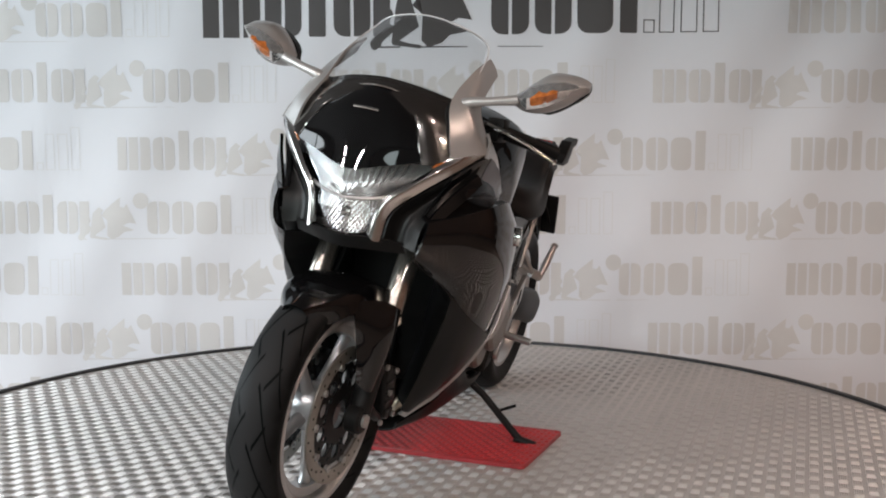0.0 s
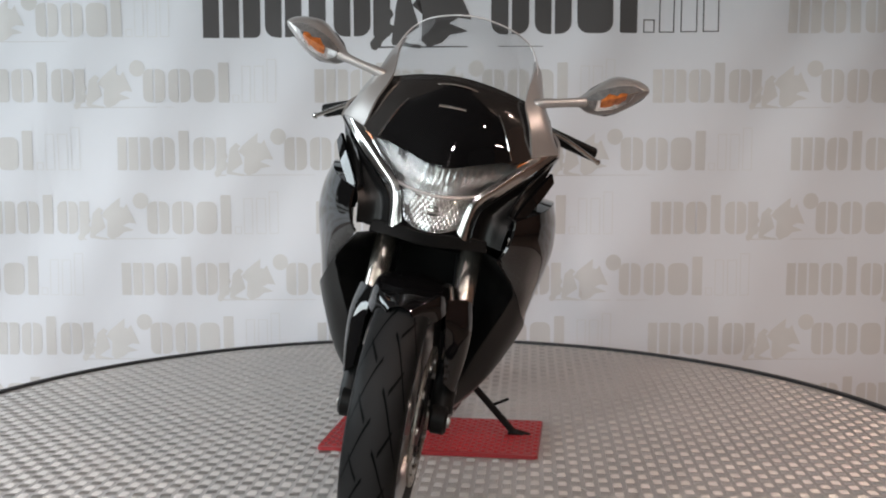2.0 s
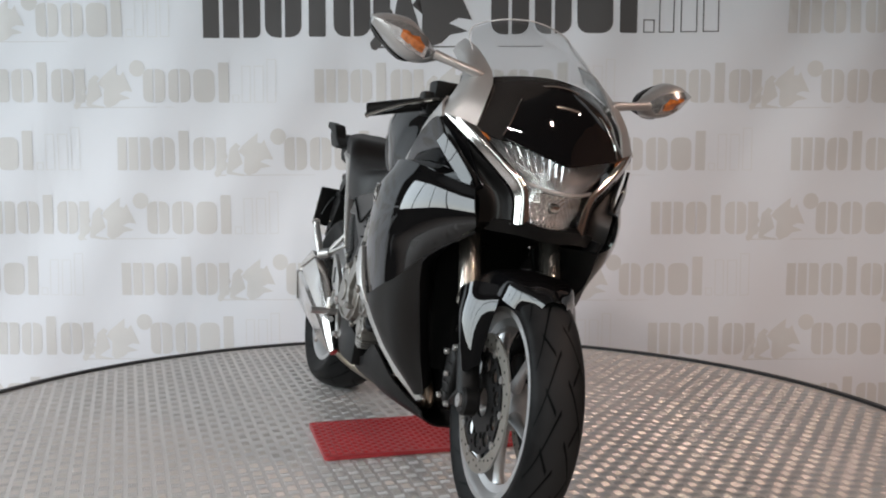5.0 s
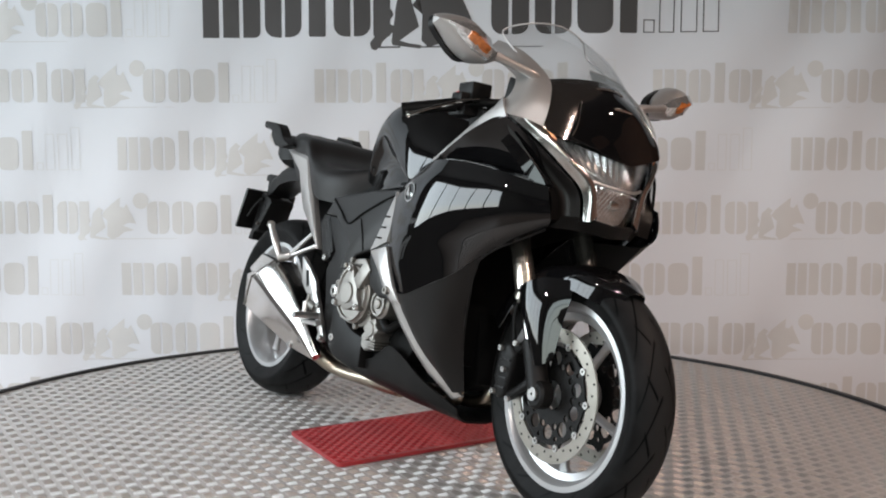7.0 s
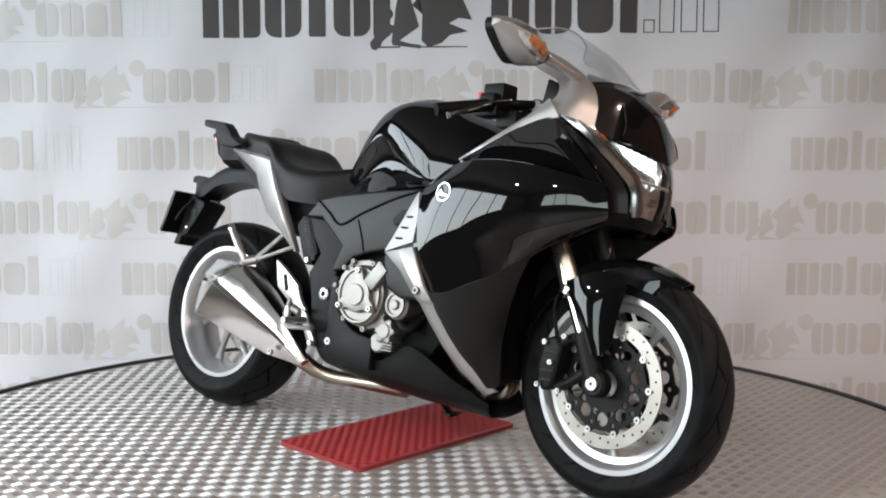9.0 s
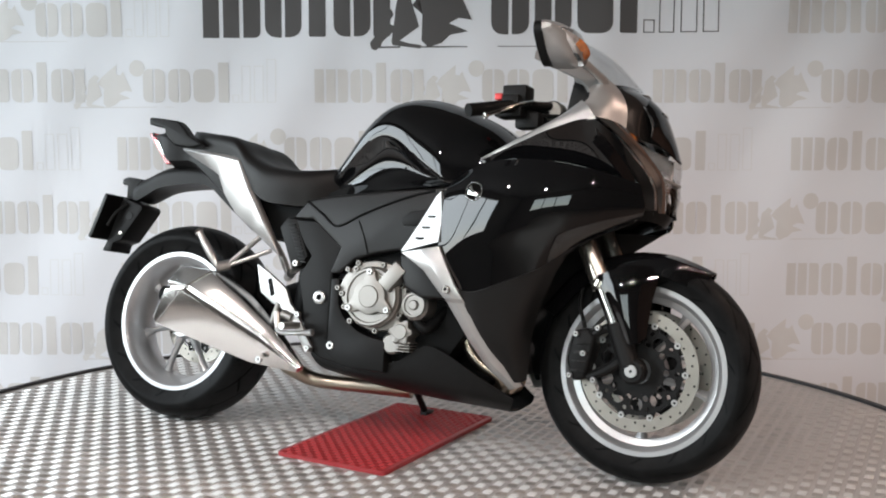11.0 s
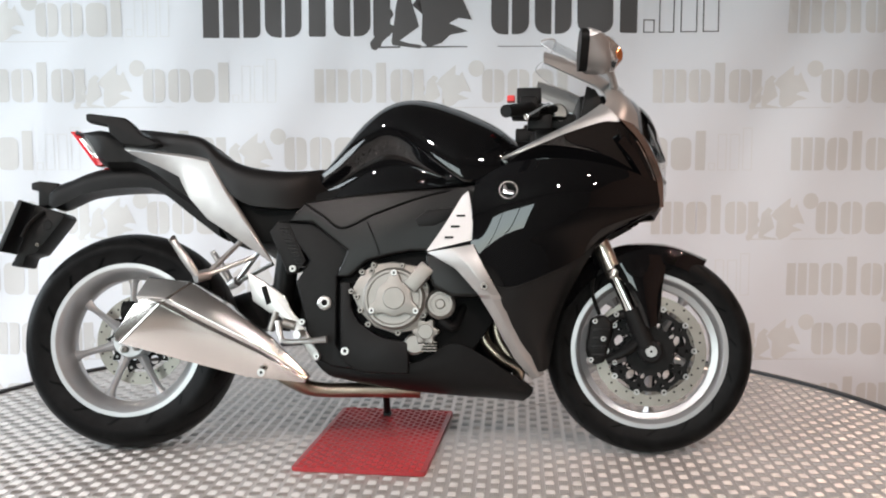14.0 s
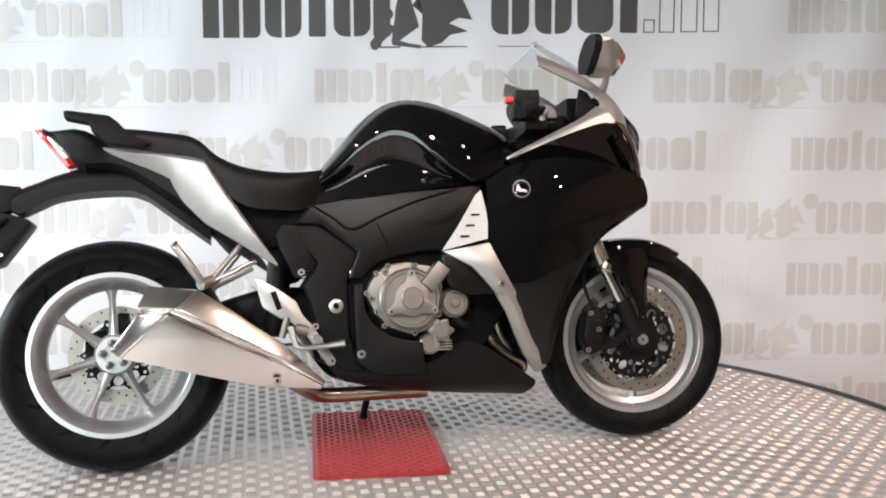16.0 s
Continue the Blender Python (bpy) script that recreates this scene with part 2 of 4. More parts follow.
    ground = slab("ground", -60, -60, Z0 - 0.35, X0 - 0.2, 60, Z0 - 0.25, M_FLOOR, "asphalt outside the shop window", "ground")


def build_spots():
    # Unseen housings, added so that each lamp has a fixture.
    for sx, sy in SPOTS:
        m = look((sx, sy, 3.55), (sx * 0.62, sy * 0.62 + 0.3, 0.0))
        lamp = tagged(new("added_spot"), "black spotlight housing added out of view", "spotlight", "ceiling spotlights")
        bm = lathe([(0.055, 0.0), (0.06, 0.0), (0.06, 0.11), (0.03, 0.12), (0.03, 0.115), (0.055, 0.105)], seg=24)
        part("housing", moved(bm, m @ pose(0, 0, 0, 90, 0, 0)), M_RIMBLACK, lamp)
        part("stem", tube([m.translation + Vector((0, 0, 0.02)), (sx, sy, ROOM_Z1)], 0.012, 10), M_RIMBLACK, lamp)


BACK_Y = 2.0


def fold(x, z):
    """The hanging cloth's depth."""
    return 0.022 * noise.noise(Vector((x * 1.1 + z * 0.5, z * 0.25, 3.0))) + 0.017 * noise.noise(Vector((x * 3.0 - z * 1.4, z * 0.8, 9.0))) + 0.002 * noise.noise(Vector((x * 9 + z * 3, z * 2, 5.0)))


def build_banner():
    X0, X1, Z0, Z1 = -3.6, 3.7, -0.47, 3.3
    nx, nz = 180, 90
    bm = bmesh.new()
    vs = [[bm.verts.new((X0 + (X1 - X0) * i / nx, BACK_Y + fold(X0 + (X1 - X0) * i / nx, Z0 + (Z1 - Z0) * j / nz), Z0 + (Z1 - Z0) * j / nz)) for j in range(nz + 1)] for i in range(nx + 1)]
    for i in range(nx):
        for j in range(nz):
            bm.faces.new((vs[i][j], vs[i + 1][j], vs[i + 1][j + 1], vs[i][j + 1]))
    banner = part("backdrop", bm, M_CLOTH)
    tagged(banner, "white cloth banner with rows of faded grey printed blocks", "banner", kind="structure")

    def printed(shapes, material, name):
        """Flat shapes of the print: polygons in x and z, laid on the cloth."""
        bm = bmesh.new()
        for poly in shapes:
            bm.faces.new([bm.verts.new((x, 0, z)) for x, z in poly])
        bmesh.ops.triangulate(bm, faces=bm.faces[:])
        for _ in range(2):
            long = [e for e in bm.edges if e.calc_length() > 0.05]
            if long:
                bmesh.ops.subdivide_edges(bm, edges=long, cuts=1)
                bmesh.ops.triangulate(bm, faces=bm.faces[:])
        for v in bm.verts:
            v.co.y = BACK_Y + fold(v.co.x, v.co.z) - 0.0013
        bm.normal_update()
        bmesh.ops.reverse_faces(bm, faces=[f for f in bm.faces if f.normal.y > 0])
        return part(name, bm, material, banner)

    def block(x0, x1, z0, z1, left, right):
        """An upright block with its left and right corners rounded."""
        out = []
        for cx, cz, r, a0 in ((x1, z1, right, 0), (x0, z1, left, 90), (x0, z0, left, 180), (x1, z0, right, 270)):
            r = max(r, 0.001)
            mx, mz = cx + (-r if cx == x1 else r), cz + (-r if cz == z1 else r)
            out += [(mx + r * math.cos(radians(a0 + 22.5 * k)), mz + r * math.sin(radians(a0 + 22.5 * k))) for k in range(5)]
        return out

    EMBLEM = (((-0.11, -0.18), (-0.13, -0.08), (-0.03, 0.06), (0.07, 0.34), (0.25, 0.51), (0.29, 0.41), (0.19, 0.26), (0.29, 0.22), (0.50, 0.30), (0.54, 0.23), (0.27, 0.10), (0.09, -0.06), (0.06, -0.14), (-0.03, -0.21)),
              ((0.31, 0.43), (0.35, 0.65), (0.54, 0.83), (0.68, 0.73), (0.56, 0.61), (0.54, 0.49), (0.70, 0.34), (0.74, 0.20), (0.54, 0.06), (0.40, -0.04), (0.56, -0.09), (0.78, -0.12), (0.76, -0.18), (0.27, -0.12), (0.25, -0.06), (0.42, 0.08), (0.64, 0.18), (0.60, 0.28)),
              ((0.62, 0.57), (0.74, 0.75), (0.98, 0.95), (1.21, 1.13), (1.17, 0.85), (1.31, 0.81), (1.41, 0.93), (1.47, 0.75), (1.53, 0.63), (1.67, 0.32), (1.44, 0.35), (1.27, 0.26), (1.61, 0.12), (1.29, 0.06), (1.14, -0.08), (0.90, -0.16), (0.78, -0.04), (0.88, 0.23), (0.80, 0.41)))

    def emblem(x, z, h):
        """A leaping shape in three pieces with a disc over it."""
        out = [[(x + h * a, z + h * b) for a, b in piece] for piece in EMBLEM]
        out.append([(x + h * (1.83 + 0.24 * math.cos(a)), z + h * (1.02 + 0.25 * math.sin(a))) for a in [k * math.tau / 20 for k in range(20)]])
        return out

    # the blocks of a row, from where to where in row heights, with the rounding of their two sides
    BLOCKS = ((0, 0.28, 0, 0), (0.35, 0.63, 0, 0), (0.70, 1.0, 0, 0.1), (1.08, 1.375, 0.2, 0), (1.435, 1.73, 0, 0.2), (1.86, 2.16, 0.04, 0.02), (2.30, 2.595, 0.2, 0), (2.655, 2.95, 0, 0.2), (3.0, 3.30, 0, 0),
              (5.08, 5.385, 0.2, 0), (5.445, 5.75, 0, 0.2), (5.85, 6.145, 0.2, 0), (6.205, 6.5, 0, 0.2), (6.6, 7.23, 0.2, 0.2), (7.35, 7.66, 0.04, 0.02))

    def row(x, z, h, material, rise=0.0):
        shapes = []
        for i, (a, b, left, right) in enumerate(BLOCKS):
            up = z + rise * a
            shapes.append(block(x + a * h, x + b * h, up, up + h * (1.2 if i in (5, 14) else 1.0), left * h, right * h))
        pale = material is M_PRINT_PALE
        if pale:
            printed(emblem(x + 3.07 * h, z, h), M_PRINT_MID, "printed_emblem")
        else:
            shapes += emblem(x + 3.07 * h, z, h)
        shapes.append([(x + 3.1 * h, z - 0.17 * h), (x + 6.0 * h, z - 0.145 * h), (x + 6.0 * h, z - 0.135 * h), (x + 3.1 * h, z - 0.14 * h)])
        printed(shapes, material, "printed_row")
        # outlined blocks at the end of the row
        thin = []
        for a, b, hh in ((7.77, 7.97, 0.23), (8.05, 8.32, 1.1), (8.43, 8.72, 1.1), (8.82, 9.10, 1.3)):
            up = z + rise * a
            a, b, k = x + a * h, x + b * h, 0.018 * h
            top = up + hh * h
            thin += [[(a, up), (b, up), (b, up + k), (a, up + k)], [(a, top - k), (b, top - k), (b, top), (a, top)], [(a, up), (a + k, up), (a + k, top), (a, top)], [(b - k, up), (b, up), (b, top), (b - k, top)]]
        printed(thin, M_PRINT_FAINT if pale else material, "printed_outline")

    for k, z in enumerate((1.115, 0.785, 0.470, 0.165, -0.135, -0.44)):
        for i in range(-2, 3):
            row((-1.505 if k % 2 else -0.535) + i * 1.653, z, 0.161, M_PRINT_PALE)
    row(-1.072, 1.425, 0.275, M_PRINT_DARK, 0.0035)
    row(-2.70, 1.43, 0.161, M_PRINT_PALE)
    row(1.767, 1.45, 0.161, M_PRINT_PALE)


TABLE_R = 1.655


def build_turntable():
    table = tagged(new("turntable"), "round turntable of bright aluminium tread plate", "turntable")
    prof = [(0.001, -0.012), (TABLE_R, -0.012), (TABLE_R, -0.001), (0.001, -0.001)]
    bm = lathe([(r, z) for r, z in prof], seg=160, closed=False)
    moved(bm, Matrix.Rotation(radians(90), 4, "X"))
    part("deck", bm, M_PLATE, table)
    bm = lathe([(TABLE_R + 0.001, -0.48), (TABLE_R + 0.022, -0.48), (TABLE_R + 0.022, 0.006), (TABLE_R + 0.018, 0.010), (TABLE_R + 0.001, 0.010)], seg=160)
    moved(bm, Matrix.Rotation(radians(90), 4, "X"))
    part("edge_band", bm, M_RIMBLACK, table, "black rubber edge band")
    # raised bars in groups of five, turned by a right angle from group to group
    pitch, L2, W2, H = 0.0365, 0.0135, 0.0022, 0.0014
    verts, faces = [], []
    n = int(TABLE_R / pitch) + 1
    for i in range(-n, n + 1):
        for j in range(-n, n + 1):
            cx, cy = i * pitch, j * pitch
            if math.hypot(cx, cy) > TABLE_R - 0.02:
                continue
            for k in range(5):
                o = (k - 2) * 0.0056
                ends = ((-L2, o), (L2, o)) if (i + j) % 2 else ((o, -L2), (o, L2))
                wx, wy = (0, W2) if (i + j) % 2 else (W2, 0)
                (ax, ay), (bx, by) = ends
                q = [(ax - wx, ay - wy, -0.0011), (bx - wx, by - wy, -0.0011), (bx + wx, by + wy, -0.0011), (ax + wx, ay + wy, -0.0011), (ax * 0.8 + bx * 0.2, ay * 0.8 + by * 0.2, H), (ax * 0.2 + bx * 0.8, ay * 0.2 + by * 0.8, H)]
                s = len(verts)
                for x, y, z in q:
                    x, y = cx + x, cy + y
                    verts.append((x, y, z))
                faces += [(s, s + 1, s + 5, s + 4), (s + 2, s + 3, s + 4, s + 5), (s + 3, s, s + 4), (s + 1, s + 2, s + 5)]
    me = bpy.data.meshes.new("tread")
    me.from_pydata(verts, [], faces)
    me.materials.append(M_BARS)
    ob = new("tread", me)
    ob.parent = table
    tagged(ob, "raised tread bars in groups of five", kind="stuff")
    for a, b in (((0.19, 0.41), (1.24, 1.05)), ((-0.85, -0.33), (-0.5, 0.0)), ((-0.45, -1.58), (0.6, -1.14))):
        part("plate_joint", tube([(a[0], a[1], 0.0), (b[0], b[1], 0.0)], 0.0013, 6), M_BARS, table)
    return table


def build_mat():
    bm = bmesh.new()
    w, d = 0.188, 0.326
    pts = []
    for sx, sy, a0 in ((1, 1, 0), (-1, 1, 90), (-1, -1, 180), (1, -1, 270)):
        for k in range(5):
            a = radians(a0 + k * 22.5)
            pts.append((sx * (w - 0.015) + 0.015 * math.cos(a), sy * (d - 0.015) + 0.015 * math.sin(a)))
    bm = prism(pts, 0.0, 0.012, 0.001, 1)
    moved(bm, Matrix.Rotation(radians(90), 4, "X"))
    moved(bm, Matrix.Translation((0, 0, 0.0012)))
    base = tagged(new("stand_plate"), "red painted tread plate under the side stand", "plate")
    part("plate", bm, M_REDBASE, base)
    verts, faces = [], []
    for i in range(-9, 10):
        for j in range(-17, 18):
            cx, cy = i * 0.0185, j * 0.0185
            for k in range(3):
                o = (k - 1) * 0.0056
                a, b, wx, wy = ((cx - 0.008, cy + o), (cx + 0.008, cy + o), 0, 0.002) if (i + j) % 2 else ((cx + o, cy - 0.008), (cx + o, cy + 0.008), 0.002, 0)
                s = len(verts)
                verts += [(a[0] - wx, a[1] - wy, 0.0130), (b[0] - wx, b[1] - wy, 0.0130), (b[0] + wx, b[1] + wy, 0.0130), (a[0] + wx, a[1] + wy, 0.0130), (a[0] * 0.8 + b[0] * 0.2, a[1] * 0.8 + b[1] * 0.2, 0.0150), (a[0] * 0.2 + b[0] * 0.8, a[1] * 0.2 + b[1] * 0.8, 0.0150)]
                faces += [(s, s + 1, s + 5, s + 4), (s + 2, s + 3, s + 4, s + 5), (s + 3, s, s + 4), (s + 1, s + 2, s + 5)]
    me = bpy.data.meshes.new("tread")
    me.from_pydata(verts, [], faces)
    me.materials.append(M_RED)
    ob = new("tread", me)
    ob.parent = base
    tagged(ob, kind="stuff")
    return base


# ---- the motorcycle: x forwards, y to its left, z up, the ground under its wheels at z = 0 ----
def build_wheel(bike, name, cx, cz, R, tw, rr, rim_w, spokes, rear=False):
    w = part(name, lathe([(rr - 0.005, -rim_w), (rr + 0.008, -rim_w), (rr + 0.008, -rim_w + 0.007), (rr - 0.006, -rim_w + 0.012), (rr - 0.026, -0.02), (rr - 0.026, 0.02), (rr - 0.006, rim_w - 0.012), (rr + 0.008, rim_w - 0.007), (rr + 0.008, rim_w), (rr - 0.005, rim_w), (rr - 0.012, rim_w - 0.006), (rr - 0.018, rim_w - 0.02), (rr - 0.036, 0.022), (rr - 0.036, -0.022), (rr - 0.018, -rim_w + 0.02), (rr - 0.012, -rim_w + 0.006)], cx, cz, 96), M_RIM, bike, "silver cast wheel")
    prof = []
    for k in range(17):
        a = radians(-100 + 200 * k / 16)
        prof.append((R - (R - rr) * 0.52 * (1 - math.cos(a)) * 0.92, tw * math.sin(a) * (1.0 if abs(a) < 1.57 else 1.0)))
    prof = [(rr + 0.004, -rim_w + 0.003)] + prof + [(rr + 0.004, rim_w - 0.003), (rr - 0.004, 0)]
    part("tyre", lathe(prof, cx, cz, 128), tread_rubber("tread_" + name, cx, cz, 15 if not rear else 14, tw), w, "black road tyre with swept grooves")
    hub_y = (-0.045, 0.05) if rear else (-0.04, 0.04)
    part("hub", lathe([(0.03, hub_y[0]), (0.05, hub_y[0]), (0.058, -0.02), (0.058, 0.02), (0.05, hub_y[1]), (0.03, hub_y[1])], cx, cz, 48), M_RIM, w)
    part("hub_cap", disc(cx, cz, 0.046, hub_y[0] + 0.006, hub_y[1] - 0.006, 0.003), M_RIM, w)
    for k in range(spokes):
        a = k * math.tau / spokes + (radians(93) if rear else radians(-90))
        s = []
        for t, hw, hd, y in ((0.04, 0.017, 0.02, -0.01), (0.1, 0.0095, 0.014, -0.008), (0.16, 0.0095, 0.013, -0.004), (rr - 0.03, 0.02, 0.016, 0)):
            r0 = t
            ring = []
            for du, dy in ((-hw, -hd * 0.4), (0, -hd), (hw, -hd * 0.4), (hw, hd * 0.4), (0, hd), (-hw, hd * 0.4)):
                ring.append((cx + r0 * math.cos(a) - du * math.sin(a), y + dy, cz + r0 * math.sin(a) + du * math.cos(a)))
            s.append(ring)
        part("spoke", rings(s, 12, True, 8), M_RIM, w)
    return w


def tread_rubber(name, cx, cz, n, reach):
    """Rubber with swept grooves drawn round the tyre by near-black colour and a bump."""
    m = mat(name, (0.0055, 0.0055, 0.0055), 0.42, spec=0.045)
    nt = m.node_tree
    b = nt.nodes["Principled BSDF"]
    tc, sep = nt.nodes.new("ShaderNodeTexCoord"), nt.nodes.new("ShaderNodeSeparateXYZ")
    nt.links.new(tc.outputs["Object"], sep.inputs[0])

    def op(kind, a, c=None):
        k = nt.nodes.new("ShaderNodeMath")
        k.operation = kind
        for i, v in enumerate((a, c)):
            if v is None:
                continue
            if isinstance(v, (int, float)):
                k.inputs[i].default_value = v
            else:
                nt.links.new(v, k.inputs[i])
        return k.outputs[0]

    ang = op("ARCTAN2", op("SUBTRACT", sep.outputs[2], cz), op("SUBTRACT", sep.outputs[0], cx))
    turn = op("MULTIPLY", ang, n / math.tau)
    y = sep.outputs[1]
    ay = op("ABSOLUTE", y)
    bow = op("MULTIPLY", op("POWER", op("DIVIDE", ay, reach), 1.4), 1.5)
    side = op("MULTIPLY", op("GREATER_THAN", y, 0.0), 0.5)
    ph = op("FRACT", op("ADD", op("ADD", turn, bow), side))
    long = op("MULTIPLY", op("LESS_THAN", op("ABSOLUTE", op("SUBTRACT", ph, 0.5)), 0.05), op("GREATER_THAN", ay, reach * 0.1))
    ph2 = op("FRACT", op("ADD", op("SUBTRACT", op("MULTIPLY", turn, 1.0), op("MULTIPLY", bow, 0.7)), side))
    short = op("MULTIPLY", op("LESS_THAN", op("ABSOLUTE", op("SUBTRACT", ph2, 0.2)), 0.05), op("MULTIPLY", op("GREATER_THAN", ay, reach * 0.30), op("LESS_THAN", ay, reach * 0.66)))
    cut = op("MULTIPLY", op("MAXIMUM", long, short), op("LESS_THAN", ay, reach * 0.93))
    # The shade inside the grooves is put into the colour here.
    mix = nt.nodes.new("ShaderNodeMix")
    mix.data_type = "RGBA"
    mix.inputs["A"].default_value, mix.inputs["B"].default_value = (0.0068, 0.0068, 0.0068, 1), (0.001, 0.0015, 0.0015, 1)
    nt.links.new(cut, mix.inputs["Factor"])
    nt.links.new(mix.outputs["Result"], b.inputs["Base Color"])
    # Lighter along the crown, darker towards the sidewalls, broken up by noise.
    crown_mix = nt.nodes.new("ShaderNodeMix")
    crown_mix.data_type = "RGBA"
    crown_mix.inputs["A"].default_value, crown_mix.inputs["B"].default_value = (0.020, 0.020, 0.0205, 1), (0.005, 0.005, 0.005, 1)
    mottle = nt.nodes.new("ShaderNodeTexNoise")
    mottle.inputs["Scale"].default_value, mottle.inputs["Detail"].default_value = 26, 5
    nt.links.new(tc.outputs["Object"], mottle.inputs["Vector"])
    nt.links.new(op("MULTIPLY", op("POWER", op("DIVIDE", ay, reach), 2.0), op("ADD", mottle.outputs["Fac"], 0.5)), crown_mix.inputs["Factor"])
    nt.links.new(crown_mix.outputs["Result"], mix.inputs["A"])
    bp = nt.nodes.new("ShaderNodeBump")
    bp.invert = True
    bp.inputs["Strength"].default_value, bp.inputs["Distance"].default_value = 1.0, 0.004
    nt.links.new(cut, bp.inputs["Height"])
    nt.links.new(bp.outputs["Normal"], b.inputs["Normal"])
    return m


def brake_disc(parent, cx, cz, y, ro, ri, buttons=10):
    """A drilled ring on a black carrier."""
    bm = lathe([(ri, y - 0.0025), (ro, y - 0.0025), (ro, y + 0.0025), (ri, y + 0.0025)], cx, cz, 96)
    d = part("brake_disc", bm, M_DISC, parent, "drilled steel brake disc")
    # Dark discs on the ring paint the shade in its drill holes.
    holes = []
    for k in range(36):
        a = k * math.tau / 36
        r = ri + (ro - ri) * (0.25 + 0.25 * (k % 3))
        holes.append(disc(cx + r * math.cos(a), cz + r * math.sin(a), 0.0032, y - 0.0032, y + 0.0032, 0.0003, 8))
    tagged(part("hole_spots", join(*holes), M_DARKIN, d), kind="stuff")
    # one plate with round openings, and a lug for each rivet
    bm = bmesh.new()

    def loop(x, z, r, n, wave=0.0):
        vs = []
        for k in range(n):
            a = k * math.tau / n
            q = r + wave * max(0.0, math.cos(a * buttons)) ** 2
            vs.append(bm.verts.new((x + q * math.cos(a), y - 0.003, z + q * math.sin(a))))
        for k in range(n):
            bm.edges.new((vs[k], vs[(k + 1) % n]))

    loop(cx, cz, ri - 0.010, buttons * 12, 0.016)
    loop(cx, cz, 0.034, 40)
    rm = (ri - 0.010 + 0.048) / 2
    for k in range(buttons):
        a = (k + 0.5) * math.tau / buttons
        loop(cx + (rm + 0.006) * math.cos(a), cz + (rm + 0.006) * math.sin(a), 0.0175 * ri / 0.127, 14)
        a = k * math.tau / buttons
        loop(cx + (rm - 0.008) * math.cos(a), cz + (rm - 0.008) * math.sin(a), 0.0085 * ri / 0.127, 10)
        loop(cx + (rm + 0.021) * math.cos(a), cz + (rm + 0.021) * math.sin(a), 0.006 * ri / 0.127, 10)
    bmesh.ops.triangle_fill(bm, edges=bm.edges[:], use_beauty=True)
    part("carrier", thick(bm, 0.006), M_MATTE, d, "black pierced disc carrier")
    for k in range(buttons):
        a = k * math.tau / buttons
        part("rivet", lathe([(0.0035, y - 0.0065), (0.0085, y - 0.0065), (0.0085, y + 0.0065), (0.0035, y + 0.0065)], cx + (ri - 0.002) * math.cos(a), cz + (ri - 0.002) * math.sin(a), 14), M_ALU, d)
    return d


def bolt(parent, x, y, z, r=0.009, material=None):
    b = part("bolt", lathe([(r * 0.45, y), (r, y), (r, y - 0.008), (r * 0.85, y - 0.01), (r * 0.45, y - 0.01)], x, z, 18), material or M_ALU, parent)
    # Near-black disc: the socket's shade as colour.
    part("socket", disc(x, z, r * 0.47, y, y - 0.005, 0.0005, 6), M_DARKIN, b)


def facets(rows, t):
    """Flat facets between the rows' points, with a thickness."""
    bm = bmesh.new()
    vs = [[bm.verts.new(p) for p in r] for r in rows]
    for i in range(len(vs) - 1):
        for j in range(len(vs[0]) - 1):
            bm.faces.new((vs[i][j], vs[i + 1][j], vs[i + 1][j + 1], vs[i][j + 1]))
    bmesh.ops.recalc_face_normals(bm, faces=bm.faces[:])
    if sum(f.normal.y for f in bm.faces) > 0:
        bmesh.ops.reverse_faces(bm, faces=bm.faces[:])
    back = bmesh.ops.extrude_face_region(bm, geom=bm.faces[:])
    for v in back["geom"]:
        if isinstance(v, bmesh.types.BMVert):
            v.co.y += t
    bmesh.ops.recalc_face_normals(bm, faces=bm.faces[:])
    hard = [e for e in bm.edges if len(e.link_faces) == 2 and e.calc_face_angle(0) > 0.25]
    bmesh.ops.bevel(bm, geom=hard, offset=0.0015, segments=2, affect="EDGES", profile=0.5)
    return bm


def build_bike():
    bike = tagged(new("motorcycle"), "black and silver sport touring motorcycle leaning on its side stand", "motorcycle")
    FX, FZ, RX, RZ = 0.771, 0.300, -0.766, 0.318
    fw = build_wheel(bike, "front_wheel", FX, FZ, 0.300, 0.060, 0.218, 0.047, 5)
    rw = build_wheel(bike, "rear_wheel", RX, RZ, 0.320, 0.094, 0.218, 0.076, 7, True)
    for y in (-0.068, 0.068):
        brake_disc(bike, FX, FZ, y, 0.160, 0.127)
    brake_disc(bike, RX, RZ, 0.06, 0.138, 0.1)

